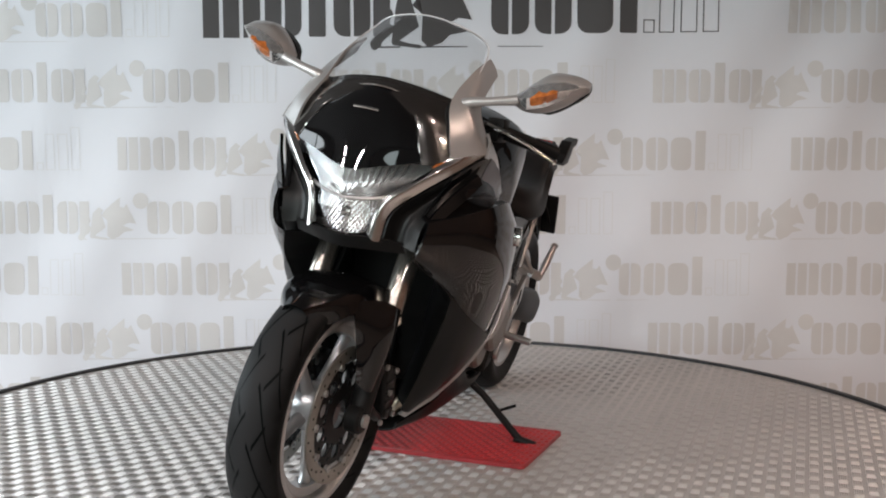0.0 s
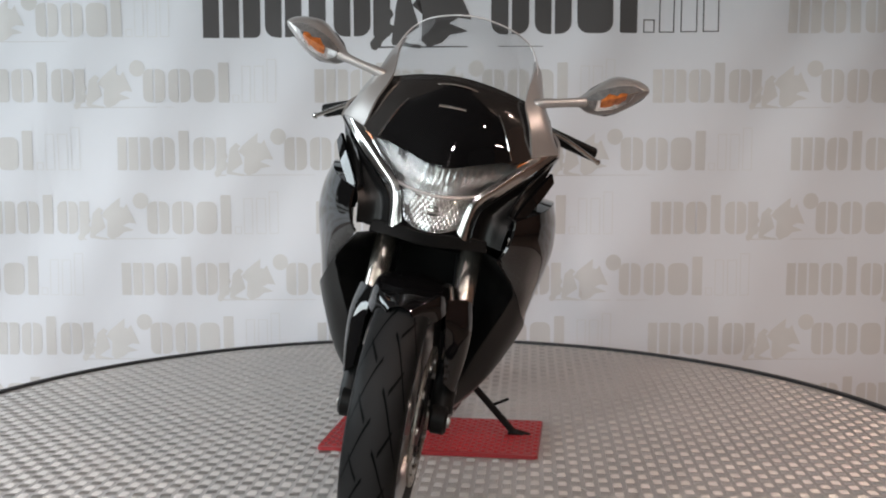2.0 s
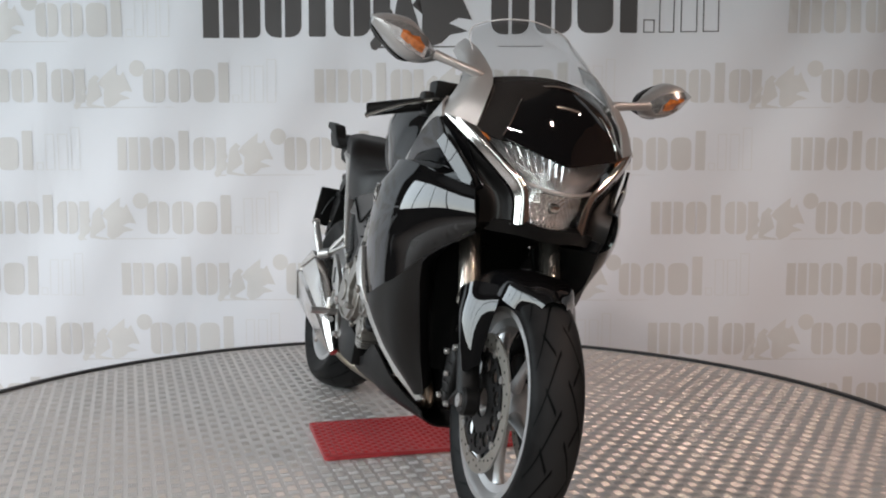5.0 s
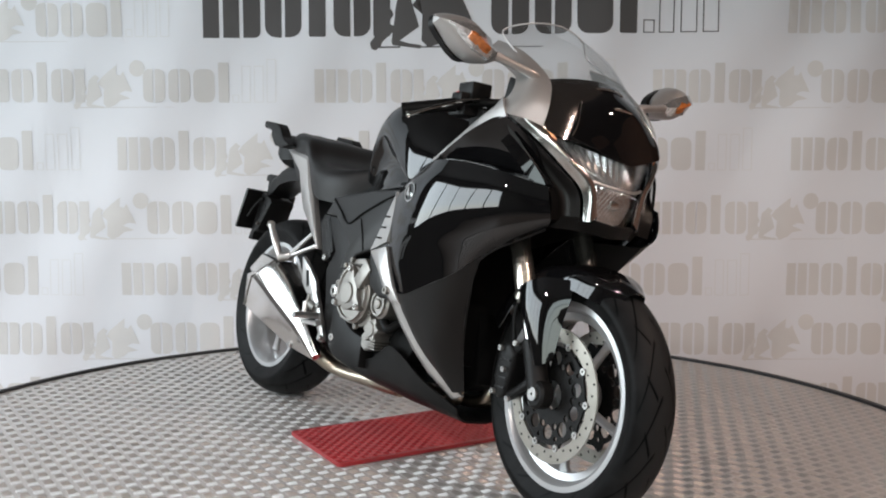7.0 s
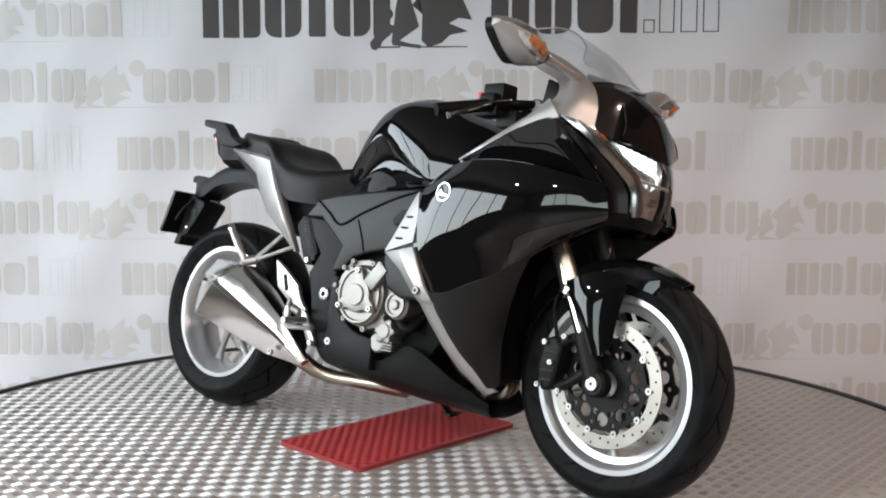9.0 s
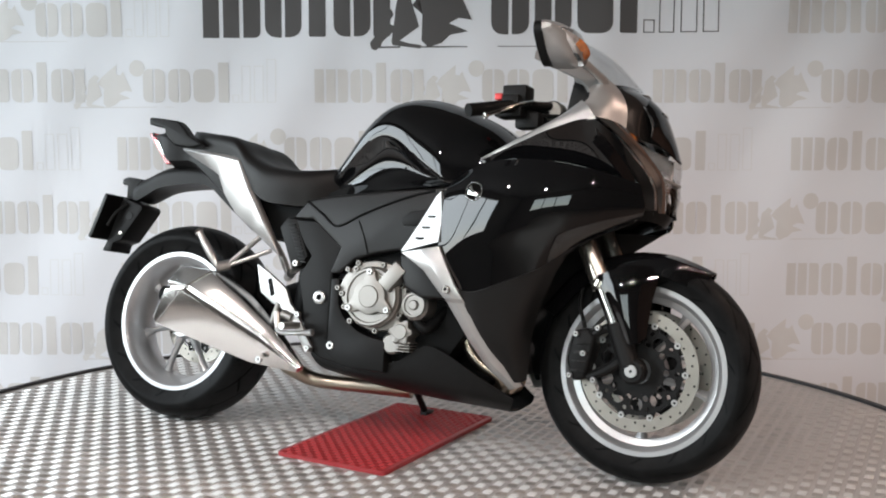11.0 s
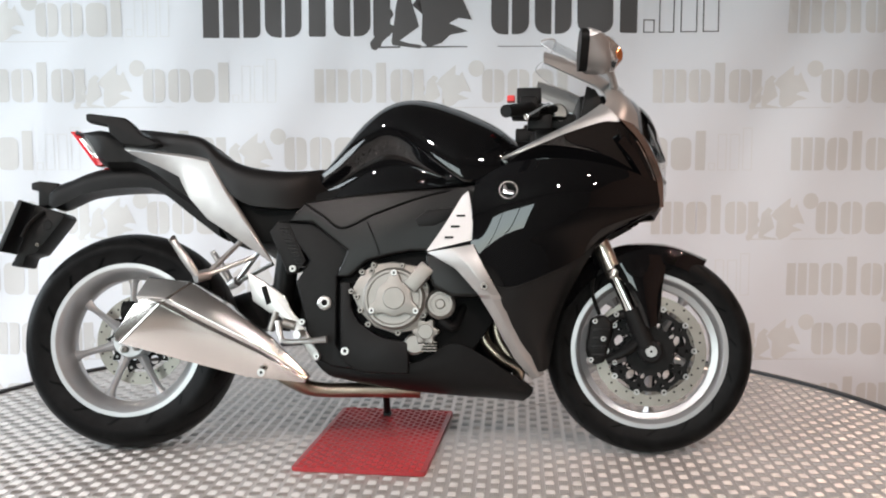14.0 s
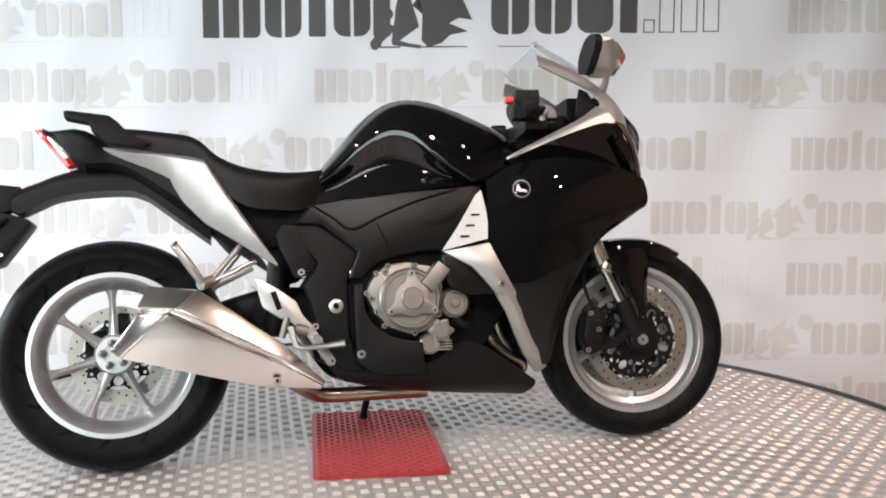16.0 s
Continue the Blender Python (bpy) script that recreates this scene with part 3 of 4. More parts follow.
    # --- fairing ---
    flank = thick(grid([
        [(0.262, -0.245, 0.762), (0.345, -0.253, 0.810), (0.45, -0.276, 0.822), (0.56, -0.271, 0.818), (0.668, -0.244, 0.800), (0.768, -0.186, 0.775)],
        [(0.258, -0.264, 0.735), (0.345, -0.283, 0.760), (0.45, -0.294, 0.770), (0.56, -0.285, 0.767), (0.672, -0.250, 0.760), (0.776, -0.186, 0.748)],
        [(0.254, -0.270, 0.675), (0.345, -0.291, 0.700), (0.45, -0.300, 0.708), (0.56, -0.288, 0.710), (0.670, -0.249, 0.716), (0.781, -0.182, 0.722)],
        [(0.25, -0.268, 0.60), (0.335, -0.287, 0.628), (0.43, -0.294, 0.642), (0.54, -0.280, 0.652), (0.655, -0.242, 0.668), (0.780, -0.176, 0.704)],
        [(0.252, -0.262, 0.535), (0.335, -0.276, 0.560), (0.43, -0.280, 0.578), (0.53, -0.266, 0.600), (0.632, -0.233, 0.630), (0.772, -0.170, 0.692)],
        [(0.27, -0.250, 0.480), (0.355, -0.260, 0.468), (0.45, -0.262, 0.502), (0.53, -0.248, 0.540), (0.605, -0.222, 0.598), (0.752, -0.164, 0.682)]], 40, 44), 0.006)
    both("side_fairing", flank, M_GLOSS, bike)
    brow = thick(grid([
        [(0.335, -0.222, 0.829), (0.45, -0.246, 0.872), (0.55, -0.257, 0.910), (0.650, -0.256, 0.930), (0.715, -0.207, 0.882)],
        [(0.340, -0.222, 0.822), (0.45, -0.232, 0.850), (0.55, -0.237, 0.870), (0.650, -0.228, 0.872), (0.730, -0.186, 0.832)],
        [(0.345, -0.222, 0.816), (0.45, -0.219, 0.831), (0.56, -0.214, 0.829), (0.660, -0.196, 0.811), (0.758, -0.168, 0.786)]], 30, 14), 0.005)
    shelf = thick(grid([
        [(0.345, -0.218, 0.815), (0.45, -0.215, 0.830), (0.56, -0.210, 0.828), (0.660, -0.192, 0.810), (0.758, -0.164, 0.785)],
        [(0.345, -0.252, 0.811), (0.45, -0.2755, 0.823), (0.56, -0.2705, 0.819), (0.668, -0.2435, 0.801), (0.768, -0.1855, 0.776)]], 30, 3), 0.004)
    both("fairing_shelf", shelf, M_GLOSS, bike)
    both("upper_fairing", brow, M_GLOSS, bike, "glossy black panel under the nose band")
    low = thick(grid([
        [(0.27, -0.252, 0.480), (0.355, -0.268, 0.468), (0.45, -0.268, 0.502), (0.53, -0.250, 0.540), (0.605, -0.222, 0.598)],
        [(0.310, -0.238, 0.42), (0.37, -0.25, 0.42), (0.44, -0.25, 0.45), (0.50, -0.235, 0.48), (0.545, -0.195, 0.50)],
        [(0.35, -0.19, 0.33), (0.40, -0.20, 0.33), (0.44, -0.20, 0.34), (0.47, -0.185, 0.36), (0.50, -0.16, 0.40)],
        [(0.42, -0.118, 0.236), (0.435, -0.122, 0.236), (0.445, -0.122, 0.236), (0.458, -0.118, 0.238), (0.472, -0.108, 0.245)]], 24, 18), 0.006)
    both("lower_fairing", low, M_LOWER, bike, "satin black lower fairing")
    inner = thick(grid([
        [(0.752, -0.162, 0.682), (0.605, -0.221, 0.595), (0.545, -0.195, 0.50), (0.50, -0.16, 0.40), (0.455, -0.11, 0.25)],
        [(0.62, -0.13, 0.68), (0.52, -0.16, 0.60), (0.48, -0.15, 0.50), (0.44, -0.12, 0.40), (0.42, -0.08, 0.26)],
        [(0.55, -0.10, 0.68), (0.42, -0.12, 0.60), (0.40, -0.11, 0.50), (0.39, -0.10, 0.40), (0.38, -0.06, 0.27)]], 18, 8), 0.004)
    both("fairing_duct", inner, M_MATTE, bike, "matte black inner duct")
    # Black volume added to keep the gaps between the nose panels dark.
    part("nose_filler", rings([[(x, -y, z0), (x, -y, z1), (x, y, z1), (x, y, z0)] for x, y, z0, z1 in ((0.52, 0.17, 0.68, 0.90), (0.66, 0.18, 0.70, 0.93), (0.745, 0.09, 0.73, 0.90))], 0, True, 0), M_DARKIN, bike, "black filler volume inside the nose")
    part("radiator", box(0.36, -0.15, 0.30, 0.40, 0.15, 0.66, 0.006), M_DARKIN, bike, "black radiator")

    # --- silver nose frame ---
    arm = thick(grid([
        [(0.335, -0.216, 0.837), (0.45, -0.226, 0.894), (0.55, -0.235, 0.943), (0.612, -0.238, 0.985)],
        [(0.335, -0.226, 0.832), (0.45, -0.240, 0.886), (0.55, -0.252, 0.932), (0.635, -0.254, 0.965)],
        [(0.335, -0.222, 0.828), (0.45, -0.244, 0.870), (0.55, -0.256, 0.910), (0.660, -0.258, 0.932)]], 18, 8), 0.006)
    wing = thick(grid([
        [(0.602, -0.240, 0.966), (0.628, -0.228, 0.998), (0.605, -0.207, 1.040), (0.53, -0.196, 1.080), (0.455, -0.190, 1.118)],
        [(0.662, -0.252, 0.938), (0.680, -0.216, 0.992), (0.648, -0.192, 1.046), (0.556, -0.186, 1.100), (0.455, -0.182, 1.136)],
        [(0.723, -0.194, 0.918), (0.716, -0.178, 0.982), (0.672, -0.156, 1.046), (0.570, -0.164, 1.116), (0.458, -0.165, 1.156)]], 24, 12), 0.006)
    cheek = thick(grid([
        [(0.660, -0.254, 0.938), (0.722, -0.204, 0.886), (0.764, -0.143, 0.828), (0.789, -0.100, 0.780), (0.796, -0.090, 0.714)],
        [(0.700, -0.228, 0.930), (0.742, -0.188, 0.894), (0.782, -0.133, 0.840), (0.806, -0.090, 0.792), (0.810, -0.078, 0.716)],
        [(0.726, -0.190, 0.918), (0.748, -0.163, 0.888), (0.778, -0.126, 0.850), (0.805, -0.081, 0.804), (0.810, -0.062, 0.730)]], 26, 10), 0.006)
    channel = thick(grid([
        [(0.650, -0.252, 0.930), (0.716, -0.206, 0.880), (0.757, -0.146, 0.824), (0.781, -0.104, 0.778), (0.788, -0.094, 0.712)],
        [(0.668, -0.236, 0.880), (0.712, -0.190, 0.842), (0.735, -0.150, 0.800), (0.750, -0.125, 0.765), (0.757, -0.118, 0.712)],
        [(0.690, -0.215, 0.835), (0.740, -0.185, 0.800), (0.760, -0.174, 0.770), (0.768, -0.168, 0.742), (0.766, -0.164, 0.704)]], 20, 8), 0.004)
    both("nose_channel", channel, M_LOWER, bike, "satin black channel beside the headlight")
    both("nose_arm", arm, M_SILVER, bike, "silver painted nose band")
    both("nose_wing", wing, M_SILVER, bike, "silver painted nose band")
    both("nose_cheek", cheek, M_BRIGHT, bike, "silver painted headlight surround")
    part("chin", thick(grid(half([
        [(0.765, -0.13, 0.716), (0.80, -0.075, 0.720), (0.812, 0, 0.714)],
        [(0.735, -0.135, 0.69), (0.78, -0.07, 0.69), (0.795, 0, 0.685)]]), 20, 4), 0.005), M_MATTE, bike)
    blade = thick(grid([
        [(0.672, -0.250, 0.892), (0.712, -0.222, 0.850), (0.745, -0.192, 0.800), (0.762, -0.175, 0.760)],
        [(0.655, -0.258, 0.872), (0.695, -0.236, 0.830), (0.732, -0.203, 0.780), (0.755, -0.182, 0.735)]], 14, 5), 0.008)
    both("intake_blade", blade, M_GLOSS, bike, "glossy black intake blade")

    # --- headlight, visor, screen ---
    light_rows = half([
        [(0.710, -0.197, 0.916), (0.785, -0.088, 0.888), (0.832, 0, 0.866)],
        [(0.748, -0.147, 0.865), (0.802, -0.072, 0.838), (0.832, 0, 0.827)],
        [(0.788, -0.088, 0.815), (0.814, -0.05, 0.81), (0.830, 0, 0.806)],
        [(0.803, -0.074, 0.77), (0.820, -0.04, 0.765), (0.832, 0, 0.762)],
        [(0.794, -0.062, 0.733), (0.810, -0.035, 0.722), (0.817, 0, 0.718)]])
    refl = grid([[(x - 0.028, y * 0.97, z) for x, y, z in r] for r in light_rows], 88, 24)
    for i, v in enumerate(refl.verts):
        if v.co.z > 0.80:
            v.co.x += 0.011 * abs(((i // 25) % 4) / 2 - 1) - 0.006
        else:
            v.co.x += 0.004 * (((i // 25) // 3 + (i % 25)) % 2) - 0.012 * max(0, 1 - ((v.co.y / 0.055) ** 2 + ((v.co.z - 0.763) / 0.042) ** 2))
    hl = part("headlight", thick(refl, 0.003), M_REFLECT, bike, "headlight with clear lens and ribbed reflector")
    part("lens", thick(grid(light_rows, 36, 16), 0.003), M_LENS, hl, "clear lens")
    part("lens_divider", tube([(0.786, -0.092, 0.814), (0.812, -0.05, 0.804), (0.829, 0, 0.799), (0.812, 0.05, 0.804), (0.786, 0.092, 0.814)], 0.004, 8, 20), M_SILVER, hl)
    part("bulb", lathe([(0.001, -0.012), (0.012, -0.012), (0.014, 0.0), (0.012, 0.012), (0.001, 0.012)], 0.79, 0.765, 20, closed=False), M_CHROME, hl)
    both("position_lamp", thick(grid([[(0.728, -0.190, 0.911), (0.742, -0.172, 0.903)], [(0.733, -0.182, 0.900), (0.747, -0.164, 0.892)]], 6, 4), 0.003), M_AMBER, hl)
    vis = part("visor", thick(grid(half([
        [(0.706, -0.072, 1.028), (0.724, -0.04, 1.041), (0.731, 0, 1.045)],
        [(0.750, -0.108, 0.985), (0.768, -0.06, 0.998), (0.775, 0, 1.001)],
        [(0.776, -0.132, 0.938), (0.794, -0.075, 0.938), (0.804, 0, 0.938)],
        [(0.780, -0.148, 0.902), (0.806, -0.08, 0.882), (0.830, 0, 0.862)]]), 34, 24), 0.005), M_GLOSS, bike, "glossy black nose panel")
    part("name_bar", tube([(0.778, -0.030, 0.994), (0.7805, 0.0, 0.995), (0.778, 0.030, 0.994)], 0.0032, 8, 8), M_CHROME, vis, "small chrome name bar")
    part("visor_edge", tube([(0.779, -0.148, 0.906), (0.776, -0.134, 0.938), (0.751, -0.111, 0.985), (0.708, -0.075, 1.029), (0.726, -0.04, 1.043), (0.733, 0, 1.047), (0.726, 0.04, 1.043), (0.708, 0.075, 1.029), (0.751, 0.111, 0.985), (0.776, 0.134, 0.938), (0.779, 0.148, 0.906)], 0.0018, 6, 50), M_CHROME, vis, "thin chrome edge")
    part("cowl", thick(grid(half([
        [(0.645, -0.158, 1.044), (0.683, -0.085, 1.060), (0.696, 0, 1.068)],
        [(0.690, -0.186, 0.985), (0.735, -0.105, 1.006), (0.755, 0, 1.015)],
        [(0.724, -0.194, 0.914), (0.762, -0.138, 0.896), (0.80, 0, 0.90)]]), 28, 14), 0.004), M_COWL, bike, "dark smoked cowl round the nose panel")
    part("windscreen", thick(grid(half([
        [(0.452, -0.150, 1.182), (0.486, -0.092, 1.214), (0.502, 0, 1.228)],
        [(0.555, -0.172, 1.112), (0.605, -0.098, 1.143), (0.624, 0, 1.154)],
        [(0.655, -0.165, 1.042), (0.694, -0.09, 1.062), (0.706, 0, 1.071)]]), 34, 18), 0.003), M_CLEAR, bike, "clear windscreen")
    # The rim's highlight, put on as a thin pale tube.
    part("edge_glint", tube([(0.655, -0.166, 1.042), (0.555, -0.173, 1.112), (0.452, -0.151, 1.183), (0.486, -0.093, 1.215), (0.502, 0, 1.229), (0.486, 0.093, 1.215), (0.452, 0.151, 1.183), (0.555, 0.173, 1.112), (0.655, 0.166, 1.042)], 0.0022, 6, 60), M_EDGE_GLINT, bike, "pale tube in place of the glint on the screen edge")

    # --- tank, seat, tail ---
    secs = []
    for x, top, low_z, hw, c in ((-0.225, 0.785, 0.715, 0.075, 0.770), (-0.20, 0.818, 0.715, 0.10, 0.785), (-0.14, 0.890, 0.725, 0.135, 0.818), (-0.07, 0.970, 0.735, 0.168, 0.872), (0.0, 1.023, 0.745, 0.19, 0.906), (0.07, 1.040, 0.75, 0.206, 0.890), (0.14, 1.032, 0.755, 0.216, 0.835), (0.20, 1.013, 0.76, 0.222, 0.795), (0.24, 0.998, 0.76, 0.22, 0.775), (0.33, 0.955, 0.765, 0.208, 0.785), (0.40, 0.900, 0.775, 0.18, 0.79)):
        r = [(-hw * 0.90, low_z), (-hw * 0.875, low_z + 0.10 * (c - low_z)), (-hw * 0.80, low_z + 0.32 * (c - low_z)), (-hw * 0.79, low_z + 0.6 * (c - low_z)), (-hw * 0.95, c - 0.010), (-hw, c + 0.004), (-hw * 0.985, c + 0.40 * (top - c)), (-hw * 0.82, top - 0.20 * (top - c) - 0.010), (-hw * 0.40, top - 0.006), (0, top)]
        secs.append([(x, y, z) for y, z in r] + [(x, -y, z) for y, z in r[-2::-1]])
    part("fuel_tank", rings(secs, 64, True, 40), M_GLOSS, bike)
    secs = []
    for x, top, lo, hw in ((-0.76, 0.950, 0.90, 0.08), (-0.70, 0.940, 0.872, 0.125), (-0.635, 0.930, 0.858, 0.145), (-0.56, 0.919, 0.848, 0.152), (-0.522, 0.900, 0.83, 0.157), (-0.475, 0.859, 0.765, 0.162), (-0.404, 0.828, 0.712, 0.172), (-0.32, 0.815, 0.70, 0.168), (-0.25, 0.817, 0.702, 0.145), (-0.18, 0.830, 0.74, 0.09)):
        r = [(-hw * 0.97, lo), (-hw * 1.01, lo + 0.55 * (top - lo)), (-hw * 0.96, top - 0.16 * (top - lo)), (-hw * 0.80, top - 0.03 * (top - lo)), (-hw * 0.4, top - 0.002), (0, top)]
        secs.append([(x, y, z) for y, z in r] + [(x, -y, z) for y, z in r[-2::-1]])
    part("seat", rings(secs, 50, True, 40), M_SEAT, bike, "black vinyl stepped seat")
    rail = facets([
        [(-0.785, -0.100, 0.888), (-0.782, -0.106, 0.880), (-0.760, -0.104, 0.866)],
        [(-0.670, -0.132, 0.873), (-0.668, -0.144, 0.860), (-0.668, -0.122, 0.822)],
        [(-0.600, -0.142, 0.863), (-0.598, -0.154, 0.850), (-0.608, -0.130, 0.790)],
        [(-0.512, -0.150, 0.850), (-0.514, -0.162, 0.834), (-0.572, -0.136, 0.728)],
        [(-0.453, -0.158, 0.749), (-0.462, -0.169, 0.745), (-0.515, -0.146, 0.668)],
        [(-0.390, -0.165, 0.653), (-0.397, -0.173, 0.651), (-0.440, -0.156, 0.620)],
        [(-0.320, -0.170, 0.546), (-0.322, -0.174, 0.545), (-0.326, -0.171, 0.543)]], 0.02)
    both("seat_rail", rail, M_SILVER, bike, "silver seat rail cover")
    secs = []
    for x, top, lo, hw in ((-0.945, 0.942, 0.926, 0.072), (-0.905, 0.942, 0.900, 0.09), (-0.842, 0.938, 0.826, 0.11), (-0.765, 0.905, 0.826, 0.095), (-0.70, 0.87, 0.80, 0.115), (-0.60, 0.84, 0.73, 0.13), (-0.53, 0.82, 0.68, 0.13)):
        secs.append([(x, -hw, lo + 0.02), (x, -hw, top - 0.01), (x, -hw * 0.6, top), (x, hw * 0.6, top), (x, hw, top - 0.01), (x, hw, lo + 0.02), (x, hw * 0.6, lo), (x, -hw * 0.6, lo)])
    part("tail_cowl", rings(secs, 32, True, 14), M_MATTE, bike, "black tail cowl")
    both("tail_light", prism([(-0.968, 0.944), (-0.935, 0.944), (-0.858, 0.842), (-0.884, 0.838)], -0.065, -0.012, 0.004), M_REDLENS, bike, "red tail light")
    both("tail_lens", prism([(-0.938, 0.922), (-0.918, 0.922), (-0.872, 0.862), (-0.890, 0.862)], -0.07, -0.04, 0.003), M_REFLECT, bike, "clear indicator strip")
    both("grab_rail", prism([(-0.878, 0.972), (-0.868, 0.975), (-0.761, 0.962), (-0.739, 0.945), (-0.710, 0.914), (-0.653, 0.884), (-0.701, 0.874), (-0.765, 0.882), (-0.806, 0.918), (-0.811, 0.938), (-0.874, 0.951)], -0.172, -0.132, 0.006, 3), M_MATTE, bike, "black passenger grab rail")
    secs = []
    for x, z, h, hw in ((-0.50, 0.655, 0.03, 0.07), (-0.60, 0.735, 0.035, 0.075), (-0.69, 0.795, 0.03, 0.07), (-0.777, 0.805, 0.033, 0.066), (-0.864, 0.800, 0.035, 0.06), (-0.922, 0.787, 0.033, 0.055), (-0.965, 0.768, 0.034, 0.05), (-1.008, 0.750, 0.036, 0.048), (-1.03, 0.742, 0.022, 0.045)):
        secs.append([(x, -hw, z - h), (x, -hw, z + h * 0.4), (x, -hw * 0.5, z + h), (x, hw * 0.5, z + h), (x, hw, z + h * 0.4), (x, hw, z - h)])
    part("rear_mudguard", rings(secs, 24, True, 18), M_MATTE, bike, "black plastic rear mudguard arm")
    plate = box(-0.008, -0.105, -0.082, 0.008, 0.105, 0.082, 0.006)
    part("number_plate", moved(plate, pose(-1.120, 0, 0.652, 0, 21, 0)), M_LOWER, bike, "black number plate holder")
    part("plate_bracket", prism([(-1.067, 0.722), (-0.986, 0.698), (-0.978, 0.686), (-0.995, 0.661), (-1.060, 0.575), (-1.092, 0.565), (-1.101, 0.533), (-1.138, 0.536), (-1.118, 0.575)], -0.05, 0.05, 0.006, 2), M_MATTE, bike, "black plate bracket")
    part("plate_lamp", prism([(-1.095, 0.791), (-1.070, 0.798), (-1.010, 0.791), (-1.021, 0.728), (-1.069, 0.715), (-1.072, 0.769), (-1.094, 0.771)], -0.03, 0.03, 0.004, 2), M_MATTE, bike, "black plate lamp housing")
    both("plate_brace", tube([(-1.04, -0.056, 0.70), (-1.075, -0.07, 0.665), (-1.09, -0.085, 0.62)], 0.006, 8, 10), M_MATTE, bike)
    bolt(bike, -1.055, -0.05, 0.60, 0.006, M_GOLD)
    both("reflector", moved(disc(0, 0, 0.016, -0.002, 0.006, 0.002, 18), pose(-1.03, -0.05, 0.66, 0, 0, 0)), M_MATTE, bike)

    # --- frame, engine, covers ---
    both("side_cover", prism([(-0.272, 0.657), (-0.224, 0.712), (-0.138, 0.727), (0.02, 0.744), (0.18, 0.756), (0.262, 0.765), (0.255, 0.56), (0.138, 0.574), (0.082, 0.574), (0.018, 0.562), (-0.045, 0.544), (-0.093, 0.50), (-0.13, 0.50), (-0.10, 0.575), (-0.203, 0.655)], -0.19, -0.12, 0.008, 3), M_GREY, bike, "dark grey satin side cover")
    both("cover_seam", tube([(-0.224, -0.1905, 0.708), (-0.17, -0.1915, 0.672), (-0.115, -0.1915, 0.638), (-0.03, -0.1915, 0.676), (0.09, -0.1915, 0.722), (0.19, -0.1915, 0.748)], 0.0035, 8, 40), M_DARKIN, bike)
    both("cover_seam", tube([(-0.045, -0.191, 0.655), (-0.02, -0.1915, 0.60), (-0.008, -0.191, 0.562)], 0.002, 6, 12), M_DARKIN, bike)
    both("cover_scoop", prism([(0.09, 0.665), (0.125, 0.69), (0.205, 0.70), (0.185, 0.665), (0.145, 0.645), (0.10, 0.645)], -0.1925, -0.18, 0.004), M_MATTE, bike)
    both("frame_spar", prism([(-0.30, 0.66), (-0.202, 0.655), (-0.095, 0.578), (-0.13, 0.499), (-0.13, 0.309), (-0.08, 0.238), (-0.143, 0.247), (-0.205, 0.280), (-0.227, 0.405), (-0.250, 0.485), (-0.21, 0.547)], -0.17, -0.10, 0.008, 3), M_MATTE, bike, "matte black frame spar")
    both("air_grille", prism([(-0.327, 0.628), (-0.304, 0.659), (-0.272, 0.656), (-0.221, 0.547), (-0.242, 0.516), (-0.273, 0.508)], -0.172, -0.12, 0.004), M_MATTE, bike, "ribbed black grille")
    for k in range(12):
        u = k / 11
        both("grille_rib", box(-0.300 + 0.055 * u, -0.176, 0.638 - 0.112 * u, -0.272 + 0.05 * u, -0.165, 0.642 - 0.112 * u, 0.0008), M_GREY, bike)
    part("engine", prism([(-0.10, 0.25), (0.24, 0.27), (0.33, 0.40), (0.30, 0.60), (-0.05, 0.62), (-0.15, 0.45)], -0.15, 0.15, 0.01), M_DARKIN, bike, "dark engine block")
    part("centre_frame", prism([(-0.45, 0.60), (0.25, 0.60), (0.62, 0.70), (0.66, 0.92), (0.30, 0.90), (-0.30, 0.72), (-0.60, 0.84), (-0.60, 0.78)], -0.11, 0.11, 0.01), M_DARKIN, bike, "black frame")
    part("clutch_housing", prism([(-0.052, 0.514), (-0.02, 0.535), (0.03, 0.542), (0.10, 0.53), (0.135, 0.47), (0.13, 0.40), (0.10, 0.352), (0.04, 0.340), (-0.02, 0.36), (-0.059, 0.40), (-0.086, 0.456), (-0.07, 0.49)], -0.205, -0.14, 0.006, 2), M_CAST, bike, "cast aluminium clutch housing")
    boss = []
    for k in range(60):
        a = k * math.tau / 60
        q = 0.050 + 0.034 * max(0.0, math.cos(3 * (a - math.pi / 2))) ** 3
        boss.append((0.038 + q * math.cos(a), 0.438 + q * math.sin(a)))
    eng = part("clutch_cover", join(disc(0.036, 0.438, 0.087, -0.15, -0.230, 0.008), lathe([(0.070, -0.228), (0.074, -0.235), (0.080, -0.235), (0.083, -0.228)], 0.036, 0.438, 48), prism(boss, -0.246, -0.225, 0.004, 2), disc(0.038, 0.438, 0.031, -0.245, -0.251, 0.002)), M_CAST, bike, "cast aluminium clutch cover")
    for k in range(7):
        a = k * math.tau / 7 + 0.4
        bolt(eng, 0.03 + 0.1 * math.cos(a), -0.203, 0.438 + 0.096 * math.sin(a), 0.0085, M_CAST)
    for a in (90, 210, 330):
        bolt(eng, 0.038 + 0.07 * math.cos(radians(a)), -0.244, 0.438 + 0.07 * math.sin(radians(a)), 0.009, M_ALU)
    for x, z in ((-0.055, 0.512), (-0.022, 0.532), (-0.084, 0.458), (-0.058, 0.405)):
        bolt(eng, x, -0.205, z, 0.008, M_CAST)
